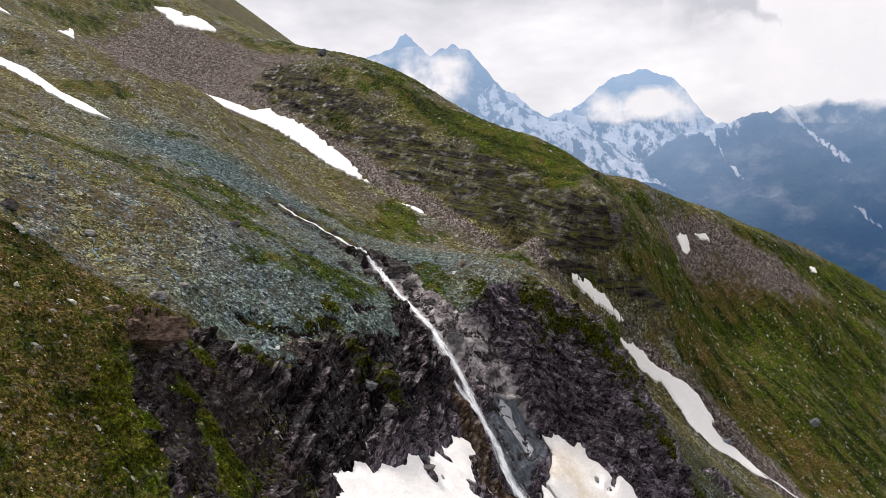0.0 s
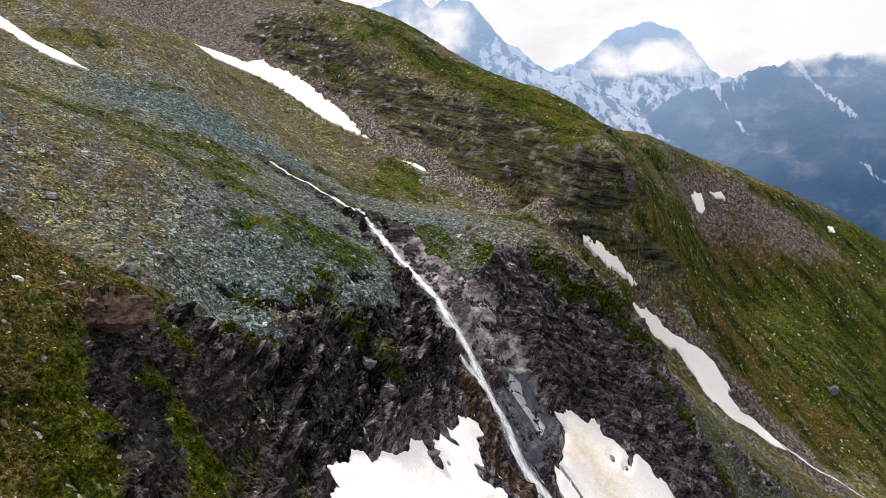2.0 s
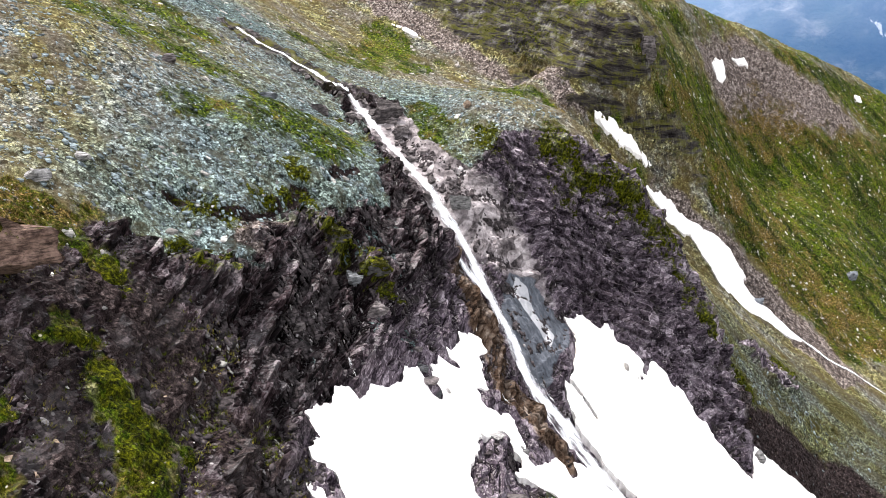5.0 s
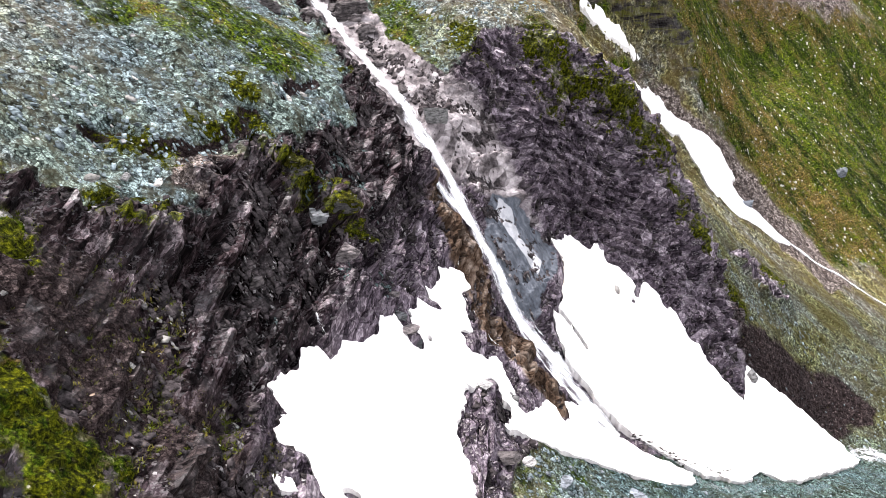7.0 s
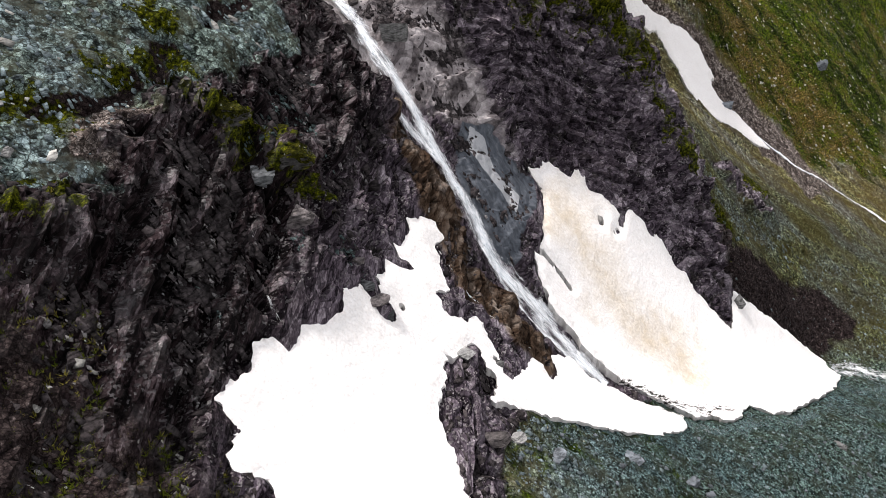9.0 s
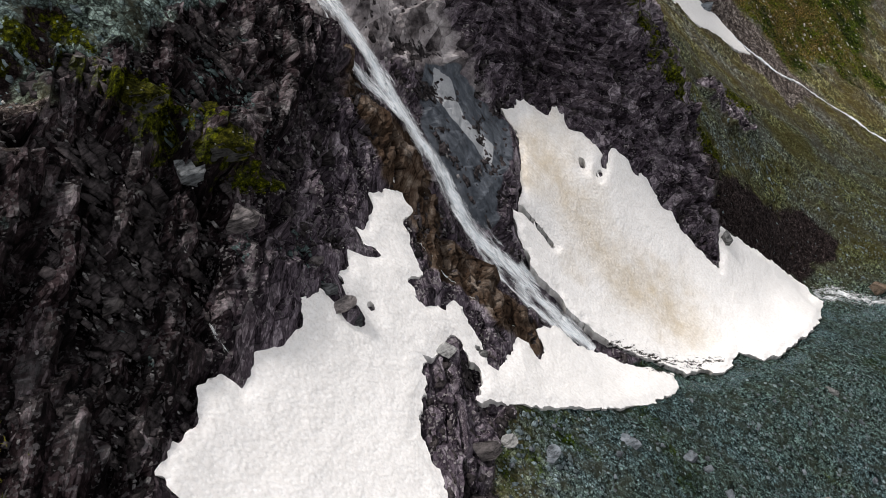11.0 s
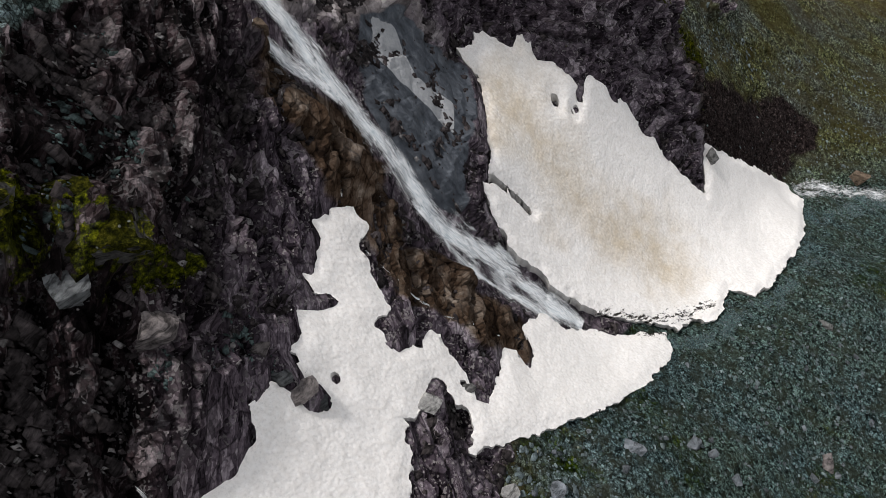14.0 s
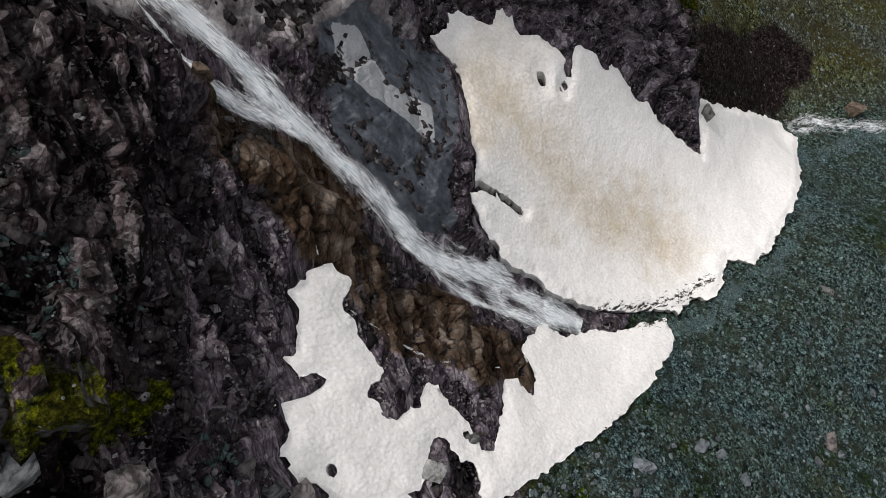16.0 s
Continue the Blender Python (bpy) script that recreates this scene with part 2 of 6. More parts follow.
    col = n.mix(damp, col, n.mix(1.0, col, (0.5, 0.57, 0.56), "MULTIPLY"))
    strata = n.noise(1.0, 8, 0.74, n.stretch((1.5, 0.13, 0.2), vec=bed), 1.1)
    tufty = n.noise(0.8, 6, 0.7)
    cliffc = n.ramp(strata, (0.36, (0.005, 0.004, 0.0042)), (0.48, (0.026, 0.023, 0.021)), (0.55, (0.06, 0.054, 0.042)), (0.66, (0.17, 0.15, 0.13)))
    ledge = n.ramp(n.math("ADD", strata, n.math("MULTIPLY", n.math("SUBTRACT", tufty, 0.5), 0.5)), (0.5, 0.0), (0.57, 0.85))
    cliffc = n.mix(ledge, cliffc, n.mix(fine, (0.02, 0.024, 0.002), (0.1, 0.1, 0.012)))
    near = n.attr("bed")[3]
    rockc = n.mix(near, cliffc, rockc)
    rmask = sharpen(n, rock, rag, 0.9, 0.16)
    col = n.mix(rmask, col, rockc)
    soilc = n.mix(1.0, n.ramp(n.math("ADD", n.math("MULTIPLY", n.noise(3, 7, 0.75), 0.7), n.math("MULTIPLY", pick, 0.3)), (0.36, (0.006, 0.0042, 0.0042)), (0.5, (0.026, 0.0185, 0.018)), (0.6, (0.066, 0.05, 0.047)), (0.7, (0.22, 0.185, 0.18))), gap, "MULTIPLY")
    col = n.mix(sharpen(n, soil, rag, 0.6, 0.2), col, soilc)
    mossc = n.ramp(n.noise(4.2, 6, 0.75), (0.4, (0.002, 0.0025, 0.0003)), (0.5, (0.02, 0.024, 0.0008)), (0.6, (0.07, 0.078, 0.002)), (0.72, (0.24, 0.235, 0.012)))
    col = n.mix(sharpen(n, moss, n.noise(1.3, 7, 0.75), 2.6, 0.1), col, mossc)
    broken = n.facet(1.0, 0.3, tiny, n.facet(1.0, 0.35, small))
    broken = n.pickn(bare, broken, n.t.nodes.new("ShaderNodeNewGeometry").outputs["Normal"])
    broken = n.pickn(near, n.bump(strata, 0.8, 0.6), broken)
    strewn = n.facet(9.0, 0.7, None, n.facet(4.2, 0.75))
    soft = n.t.nodes.new("ShaderNodeNewGeometry").outputs["Normal"]
    turfy = n.math("MULTIPLY", sharpen(n, n.math("MAXIMUM", grass, moss), rag, 1.0, 0.3), n.math("SUBTRACT", 1.0, rmask))
    broken = n.pickn(n.math("MULTIPLY", soil, 0.8), broken, strewn)
    base = n.pickn(turfy, n.pickn(rmask, strewn, broken), soft)
    lump = n.bump(grainy, 0.35, 0.1, base)
    tuft = n.bump(n.math("MULTIPLY", n.noise(6.0, 6, 0.8), n.math("SUBTRACT", 1.0, rmask)), 0.6, 0.2, lump)
    wet = n.math("MULTIPLY", rmask, n.ramp(n.noise(0.45, 4), (0.45, 0.0), (0.62, 1.0)))
    shine = n.math("MULTIPLY", wet, n.ramp(blk, (0.45, 0.1), (0.7, 0.55)))
    rough = n.math("SUBTRACT", 0.92, n.math("MAXIMUM", shine, n.math("MULTIPLY", bare, 0.35)))
    spec = n.math("MULTIPLY_ADD", shine, 0.55, 0.04)
    return n.done(col, rough, tuft, spec)


def snow_material(name="old_snow", tone=1.0):
    n = Nodes(name)
    dirt = n.attr("dirt")[0]
    cups = n.cells(4.6, "SMOOTH_F1", n.stretch((1.0, 1.3, 0.8), (0, 0, 25)))
    cup2 = n.noise(5.5, 4, 0.65)
    col = n.mix(n.noise(0.5, 6, 0.6), (0.95, 0.94, 0.92), (0.86, 0.84, 0.81))
    col = n.mix(n.math("MULTIPLY", dirt, n.ramp(n.noise(0.7, 7, 0.66), (0.3, 0.25), (0.65, 0.95))), col, (0.64, 0.55, 0.41))
    col = n.mix(n.math("MULTIPLY", n.ramp(cups, (0.2, 0.0), (0.62, 0.5)), n.math("MULTIPLY_ADD", dirt, 0.6, 0.3)), col, (0.5, 0.43, 0.34))
    col = n.mix(0.7, col, n.ramp(n.noise(7.0, 5, 0.75), (0.36, 0.8), (0.5, 1.0), (0.64, 1.06)), "MULTIPLY")
    grit = n.attr("dirt")[1]
    g = n.noise(2.6, 6, 0.75, n.stretch((0.6, 1.7, 1), (0, 0, -8)))
    col = n.mix(sharpen(n, grit, g, 2.4, 0.06), col, (0.035, 0.032, 0.026))
    nb = n.bump(cups, 0.38, 0.1)
    nb = n.bump(cup2, 0.22, 0.05, nb)
    return n.done(n.mix(1.0, col, (tone, tone, tone), "MULTIPLY"), 0.7, nb, 0.2)


def water_material():
    n = Nodes("falling_water")
    uv = n.t.nodes.new("ShaderNodeUVMap").outputs["UV"]
    streak = n.noise(1.0, 8, 0.76, n.stretch((1.3, 3.0, 1), (0, 0, 0), uv), 2.0)
    pulse = n.noise(0.6, 5, 0.65, n.stretch((0.8, 0.9, 1), (0, 0, 0), uv), 0.8)
    body = n.attr("foam")[0]
    a = n.math("ADD", body, n.math("ADD", n.math("MULTIPLY", n.math("SUBTRACT", streak, 0.5), 3.2), n.math("MULTIPLY", n.math("SUBTRACT", pulse, 0.5), 3.0)))
    a = n.math("MULTIPLY", n.math("MULTIPLY_ADD", n.math("SUBTRACT", a, 0.5), 0.9, 0.5, clamp=True), 0.96)
    col = n.mix(n.ramp(streak, (0.35, 0.0), (0.55, 1.0)), (0.4, 0.5, 0.56), (0.95, 0.97, 0.98))
    n.done(col, 0.35, n.bump(streak, 0.5, 0.1), 0.4)
    tr, mx = n.t.nodes.new("ShaderNodeBsdfTransparent"), n.t.nodes.new("ShaderNodeMixShader")
    n.t.links.new(a, mx.inputs[0])
    n.t.links.new(tr.outputs[0], mx.inputs[1])
    n.t.links.new(n.bsdf.outputs[0], mx.inputs[2])
    n.t.links.new(mx.outputs[0], n.out.inputs["Surface"])
    return n.mat


def pool_material():
    n = Nodes("shallow_meltwater")
    c = n.cells(4.5, out="Color")
    col = n.mix(n.noise(1.2, 5), (0.03, 0.06, 0.065), (0.1, 0.17, 0.175))
    col = n.mix(n.math("MULTIPLY", c, 0.4), col, (0.16, 0.2, 0.2))
    n.done(col, 0.12, n.bump(n.noise(6, 4), 0.25, 0.05), 0.5)
    body = n.attr("foam")[0]
    tr, mx = n.t.nodes.new("ShaderNodeBsdfTransparent"), n.t.nodes.new("ShaderNodeMixShader")
    a = n.math("MULTIPLY", sharpen(n, body, n.noise(1.5, 6), 0.9, 0.5), 0.42)
    n.t.links.new(a, mx.inputs[0])
    n.t.links.new(tr.outputs[0], mx.inputs[1])
    n.t.links.new(n.bsdf.outputs[0], mx.inputs[2])
    n.t.links.new(mx.outputs[0], n.out.inputs["Surface"])
    return n.mat


def stone_material(name, dark, light, mossy=0.0, each="object"):
    n = Nodes(name)
    r = n.random() if each == "object" else n.island()
    col = n.mix(n.ramp(n.noise(2.2, 6, 0.65), (0.3, 0.0), (0.72, 1.0)), dark, light)
    col = n.mix(1.0, col, n.ramp(r, (0.0, 0.55), (0.6, 1.0), (1.0, 1.5)), "MULTIPLY")
    if mossy:
        up = n.t.nodes.new("ShaderNodeSeparateXYZ")
        n.t.links.new(n.t.nodes.new("ShaderNodeNewGeometry").outputs["Normal"], up.inputs[0])
        m = sharpen(n, n.math("MULTIPLY", up.outputs[2], mossy), n.noise(1.6, 7, 0.75), 2.2, 0.12)
        col = n.mix(m, col, n.ramp(n.noise(5, 6, 0.75), (0.38, (0.006, 0.007, 0.001)), (0.52, (0.05, 0.055, 0.003)), (0.66, (0.18, 0.17, 0.012))))
    lv = n.stretch((1, 1, 2.2), (15, 10, 0))
    thin = n.noise(2.6, 6, 0.7, n.stretch((0.5, 0.5, 3.2), (15, 10, 0)))
    col = n.mix(1.0, col, n.ramp(thin, (0.4, 0.35), (0.5, 1.0), (0.66, 1.35)), "MULTIPLY")
    nb = n.bump(n.noise(4.5, 8, 0.72, lv), 0.6, 0.25, n.facet(2.2, 0.35, lv))
    return n.done(col, 0.9, nb, 0.1)


def distance_material():
    """Far mountains: rock, scree and old snow, with haze painted in as bluish glow."""
    n = Nodes("far_mountain")
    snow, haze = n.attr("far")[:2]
    col = n.ramp(n.noise(0.006, 8, 0.62), (0.35, (0.02, 0.04, 0.045)), (0.55, (0.07, 0.085, 0.08)), (0.72, (0.3, 0.3, 0.29)))
    green = n.noise(0.004, 5)
    col = n.mix(n.ramp(green, (0.5, 0.0), (0.65, 0.5)), col, (0.05, 0.075, 0.03))
    s = sharpen(n, snow, n.noise(0.011, 8, 0.72, n.stretch((1.8, 0.5, 0.7))), 1.5, 0.07)
    col = n.mix(s, col, (0.85, 0.87, 0.9))
    n.done(col, 0.95, n.bump(n.noise(0.012, 8, 0.65), 0.7, 40), 0.1)
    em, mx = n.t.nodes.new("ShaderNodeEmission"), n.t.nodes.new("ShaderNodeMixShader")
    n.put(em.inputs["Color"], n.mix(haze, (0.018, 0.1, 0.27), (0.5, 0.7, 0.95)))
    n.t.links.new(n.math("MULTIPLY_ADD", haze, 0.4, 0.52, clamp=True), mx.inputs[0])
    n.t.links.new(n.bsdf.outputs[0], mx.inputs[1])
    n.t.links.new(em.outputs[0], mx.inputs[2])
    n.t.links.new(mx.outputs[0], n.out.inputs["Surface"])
    return n.mat


def cloud_material():
    n = Nodes("cloud")
    body = n.attr("foam")[0]
    a = n.math("ADD", body, n.math("MULTIPLY", n.math("SUBTRACT", n.noise(0.0065, 8, 0.62), 0.5), 2.4))
    a = n.math("MULTIPLY_ADD", n.math("SUBTRACT", a, 0.5), 1.1, 0.5, clamp=True)
    em, tr, mx = n.t.nodes.new("ShaderNodeEmission"), n.t.nodes.new("ShaderNodeBsdfTransparent"), n.t.nodes.new("ShaderNodeMixShader")
    n.put(em.inputs["Color"], n.mix(n.noise(0.003, 4), (0.8, 0.82, 0.85), (1.1, 1.1, 1.1)))
    n.t.links.new(a, mx.inputs[0])
    n.t.links.new(tr.outputs[0], mx.inputs[1])
    n.t.links.new(em.outputs[0], mx.inputs[2])
    n.t.links.new(mx.outputs[0], n.out.inputs["Surface"])
    return n.mat


# sides of the banks: the same snow, darkened evenly to paint in shade
SNOW_EDGE = snow_material("shaded_snow_edge", 0.72)
GROUND, SNOW, WATER, POOL, FAR, CLOUD = ground_material(), snow_material(), water_material(), pool_material(), distance_material(), cloud_material()

# ---- the hillside: guide lines that its form is drawn through ----
STREAM = [(-125, 150, 100), (-96, 135, 85), (-80, 126, 78), (-54, 122, 66.5), (-40, 118, 59.5), (-25, 110, 51.5), (-15, 103, 46.8),
          (-8, 91, 42.5), (-4.5, 84.5, 38), (-1.9, 78.4, 32.5), (1.7, 74, 26.8), (6, 71.5, 22.3), (10.6, 70, 18.3), (20, 71.5, 13),
          (28, 74, 10.5), (36, 81, 6.5)]
BENCH = [(-100, 60, 92), (-68.5, 112, 70), (-44, 70, 60.4), (-36.5, 77, 58.5), (-36.5, 64, 54.8), (-33.5, 57, 52.2), (-33, 86, 55.6),
         (-25, 92, 51.3), (-29, 57.5, 50.6), (-28.5, 61.5, 51), (-106, 150, 96), (-150, 200, 125), (-150, 60, 118), (-70, 166, 83)]
LIP_LEFT = [(-24.3, 48.2, 48), (-24.5, 61, 47), (-24, 69, 48.5), (-18, 66.7, 45), (-17.5, 69, 44), (-14, 76.6, 44.6), (-12, 84, 45)]
CLIFF_LEFT = [(-19, 47, 41.3), (-19.5, 55, 41.5), (-18, 52, 39), (-17, 57, 39.3), (-15.3, 62.4, 39.4), (-14.7, 67.3, 40.6),
              (-10.5, 68.2, 38), (-10.4, 72, 38.8), (-11.2, 76.7, 41.3), (-15.5, 53.7, 37.5), (-13.2, 62.2, 36.5), (-11, 61.3, 34.2),
              (-7.6, 67.2, 34), (-7.7, 70.7, 34.5), (-6.6, 75.3, 35), (-6.8, 79.4, 37.5), (-9.3, 77.6, 38.6)]
FOOT_LEFT = [(-5.6, 65.8, 31.4), (-5.3, 71.9, 32.6), (-2.9, 76.8, 32.9), (-1.8, 68.8, 29.2), (-0.5, 66.5, 27.5), (0.7, 62.7, 26.1)]
FAN = [(5.3, 62, 23.1), (9.8, 62.3, 20.9), (14.6, 61.2, 18.1), (22, 60.3, 14.4), (26, 61, 12.9), (24.4, 68, 13.6), (30.8, 69, 11.6),
       (36.5, 73.4, 9.4), (20.9, 75.3, 12.4), (32, 81, 8.4), (40, 85, 2.7), (48.8, 85.3, 2)]
SNOW_BED = [(6.3, 87.9, 28.2), (12.7, 85.6, 23.3), (7.6, 81.2, 24.8), (7.6, 78.6, 22.9), (6.6, 83.2, 26.4), (1.7, 84.7, 31.4), (3, 80.7, 29.2)]
CRAG_RIGHT = [(10.6, 90.3, 28.7), (13.3, 88.9, 24.8), (15.3, 87.4, 23.8), (20.3, 91.5, 24.2), (20.4, 89, 20.9), (24, 88.3, 19.7),
              (24.7, 86.2, 16.3), (26.5, 82, 12.8), (-0.6, 93, 41.2), (5, 97, 43), (4.9, 94, 34.7), (8.5, 92.5, 31), (1.8, 88.8, 34.4),
              (1.5, 86, 32.2), (10.8, 95, 37.5), (17.5, 93.4, 30.4), (19.7, 97.8, 31.4), (-2, 109, 49.5), (-6, 102, 47.4)]
RIB_RIGHT = [(31.7, 103.8, 17.6), (33.5, 100.7, 15.7), (37, 102.5, 14.5), (34.6, 91, 11.5), (37.6, 93.6, 8.8), (43.7, 104.6, 9),
             (48.8, 104, 7), (25.5, 115.2, 26.5)]
GULLY = [(-92, 200, 90), (-28, 160, 60), (-14, 150, 53.3), (14.5, 132, 43), (24.2, 134.3, 33.9), (41.4, 127.5, 16.3), (58, 124, 6.5), (51, 104.5, 5)]
FAR_SLOPE = [(63.4, 140, 13.8), (48, 157.4, 29.5), (57.4, 150.3, 21.8), (73.5, 177, 33.5), (57, 175, 41.5), (45.5, 171, 45.4), (86, 195, 38.6),
             (6, 136, 50.7), (22, 137, 53), (-21, 168, 67)]
CREST = [(-130, 300, 141), (-83, 260, 115.5), (-62, 226, 106), (-50.5, 210, 101), (-39, 205, 97.5), (-28.6, 200, 93.4), (-16, 193, 85.4), (-7.3, 188, 80.2),
         (1.8, 180, 75.8), (9.9, 172, 72.6), (17.5, 166, 68.2), (25.2, 165, 62.2), (34.4, 172, 61.8), (45.2, 183, 58.6), (56.2, 191, 55.3), (66.8, 196, 51.3),
         (77.5, 200, 47.7), (88.9, 205, 43.3), (98.5, 205, 37.8), (108, 205, 32.4), (122, 207, 24)]
AROUND = [(0, 30, 30), (0, 0, 33), (20, 20, 20), (-30, 0, 56), (-60, 20, 72), (-25, 25, 49), (60, 60, 0), (80, 100, -6), (100, 150, -4),
          (130, 180, 8), (-200, 260, 160)]
BEHIND = [(6, 192, 71), (18, 184, 62), (29, 184, 56), (42, 194, 52), (58, 206, 46), (80, 216, 38), (-60, 300, 85), (-90, 340, 90), (-40, 250, 80), (10, 225, 50), (60, 250, 15), (110, 260, -10), (160, 220, -20)]


def along(line, step):
    """Points every step metres on a line."""
    out = []
    for a, b in zip(line, line[1:]):
        n = max(1, round(math.dist(a, b) / step))
        out += [tuple(np.add(a, np.subtract(b, a) * k / n)) for k in range(n)]
    return out + [line[-1]]


class Hill:
    """A smooth sheet through the guide lines: height over (x, y)."""

    def __init__(self, lines, stiff):
        p = np.array([v for line in lines for v in line], float)
        self.xy, n = p[:, :2] / 50, len(p)
        a = np.zeros((n + 3, n + 3))
        a[:n, :n] = self.kernel(self.xy[:, None], self.xy[None]) + stiff * np.eye(n)
        a[:n, n] = a[n, :n] = 1
        a[:n, n + 1:] = self.xy
        a[n + 1:, :n] = self.xy.T
        self.w = np.linalg.solve(a, np.r_[p[:, 2], 0, 0, 0])

    @staticmethod
    def kernel(a, b):
        r2 = ((a - b) ** 2).sum(-1) + 1e-9
        return r2 * np.log(r2)

    def __call__(self, x, y):
        x, y = np.broadcast_arrays(np.asarray(x, float), np.asarray(y, float))
        q = np.stack([x.ravel(), y.ravel()], -1) / 50
        out = np.empty(len(q))
        for i in range(0, len(q), 20000):
            c = q[i:i + 20000]
            r2 = ((c * c).sum(1)[:, None] + (self.xy * self.xy).sum(1)[None] - 2 * c @ self.xy.T).clip(0) + 1e-9
            out[i:i + 20000] = (r2 * np.log(r2)) @ self.w[:-3] + self.w[-3] + c @ self.w[-2:]
        return out.reshape(x.shape)


hill = Hill([along(STREAM, 6), BENCH, LIP_LEFT, CLIFF_LEFT, FOOT_LEFT, FAN, SNOW_BED, CRAG_RIGHT, RIB_RIGHT, along(GULLY, 12), FAR_SLOPE, along(CREST, 6), AROUND, BEHIND], 0.004)


# ---- numeric helpers ----
def value_noise(p, seed=0):
    """Smooth random values in -1..1 over points (n, 3)."""
    i = np.floor(p).astype(np.int64)
    f = p - i
    f = f * f * f * (f * (f * 6 - 15) + 10)
    out = 0.0
    for c in range(8):
        o = np.array([c & 1, c >> 1 & 1, c >> 2 & 1])
        k = i + o
        h = (k[:, 0] * 73856093 ^ k[:, 1] * 19349663 ^ k[:, 2] * 83492791 ^ seed * 2654435) & 0xFFFFFFFF
        h = ((h ^ (h >> 15)) * 2246822519) & 0xFFFFFFFF
        h = ((h ^ (h >> 13)) * 3266489917) & 0xFFFFFFFF
        w = np.where(o[0], f[:, 0], 1 - f[:, 0]) * np.where(o[1], f[:, 1], 1 - f[:, 1]) * np.where(o[2], f[:, 2], 1 - f[:, 2])
        out = out + w * ((h ^ (h >> 16)) & 0xFFFF)
    return out / 32767.5 - 1


def fbm(p, octaves=4, gain=0.5, seed=0):
    out, amp = 0.0, 1.0
    for k in range(octaves):
        out = out + amp * value_noise(p * 2.03**k, seed + k)
        amp *= gain
    return out


def ridged(p, octaves=4, gain=0.5, seed=0):
    out, amp = 0.0, 1.0
    for k in range(octaves):
        out = out + amp * (1 - 2 * np.abs(value_noise(p * 2.07**k, seed + k)))
        amp *= gain
    return out


def blocks(q, seed=0):
    """Broken blocks: a random value for the nearest cell, and the gap to the next one."""
    i = np.floor(q - 0.5).astype(np.int64)
    f1, f2, val = np.full(len(q), 9.0), np.full(len(q), 9.0), np.zeros(len(q))
    for c in range(8):
        k = i + np.array([c & 1, c >> 1 & 1, c >> 2 & 1])
        h = (k[:, 0] * 73856093 ^ k[:, 1] * 19349663 ^ k[:, 2] * 83492791 ^ (seed + 7) * 2654435) & 0xFFFFFFFF
        h = ((h ^ (h >> 15)) * 2246822519) & 0xFFFFFFFF
        h = ((h ^ (h >> 13)) * 3266489917) & 0xFFFFFFFF
        j = np.stack([h & 1023, h >> 10 & 1023, h >> 20 & 1023], -1) / 1023
        off = q - (k + 0.5 + 0.8 * (j - 0.5))
        d = (off**2).sum(1)
        nearer = d < f1
        f2 = np.where(nearer, f1, np.minimum(f2, d))
        lean = ((j[:, [1, 2, 0]] - 0.5) * off).sum(1)
        val = np.where(nearer, (h >> 7 & 255) / 127.5 - 1 + 2.2 * lean, val)
        f1 = np.where(nearer, d, f1)
    return val, np.sqrt(f2) - np.sqrt(f1)


def bed_frame(normal, sizes):
    """A turn into a bed's own axes (across, along the strike, down the dip), measured in block sizes."""
    n = Vector(normal).normalized()
    a = n.cross(Vector((0, 0, 1)) if abs(n.z) < 0.7 else Vector((1, 0, 0))).normalized()
    return np.array([n, a, n.cross(a)]).T / np.array(sizes)


def inside(x, y, outline):
    """Signed distance to a closed outline in plan: positive within."""
    o = np.array(outline, float)
    best, odd = np.full(x.shape, 1e9), np.zeros(x.shape, bool)
    for (ax, ay), (bx, by) in zip(o, np.roll(o, -1, 0)):
        dx, dy = bx - ax, by - ay
        t = np.clip(((x - ax) * dx + (y - ay) * dy) / (dx * dx + dy * dy + 1e-12), 0, 1)
        best = np.minimum(best, (x - ax - t * dx) ** 2 + (y - ay - t * dy) ** 2)
        if dy:
            odd ^= ((ay > y) != (by > y)) & (x < (y - ay) * dx / dy + ax)
    return np.where(odd, 1, -1) * np.sqrt(best)


def off_line(x, y, line):
    """Distance in plan to an open line."""
    o, best = np.array(line, float)[:, :2], np.full(x.shape, 1e9)
    for (ax, ay), (bx, by) in zip(o, o[1:]):
        dx, dy = bx - ax, by - ay
        t = np.clip(((x - ax) * dx + (y - ay) * dy) / (dx * dx + dy * dy + 1e-12), 0, 1)
        best = np.minimum(best, (x - ax - t * dx) ** 2 + (y - ay - t * dy) ** 2)
    return np.sqrt(best)


def ramp01(v, a, b):
    t = np.clip((v - a) / (b - a), 0, 1)
    return t * t * (3 - 2 * t)


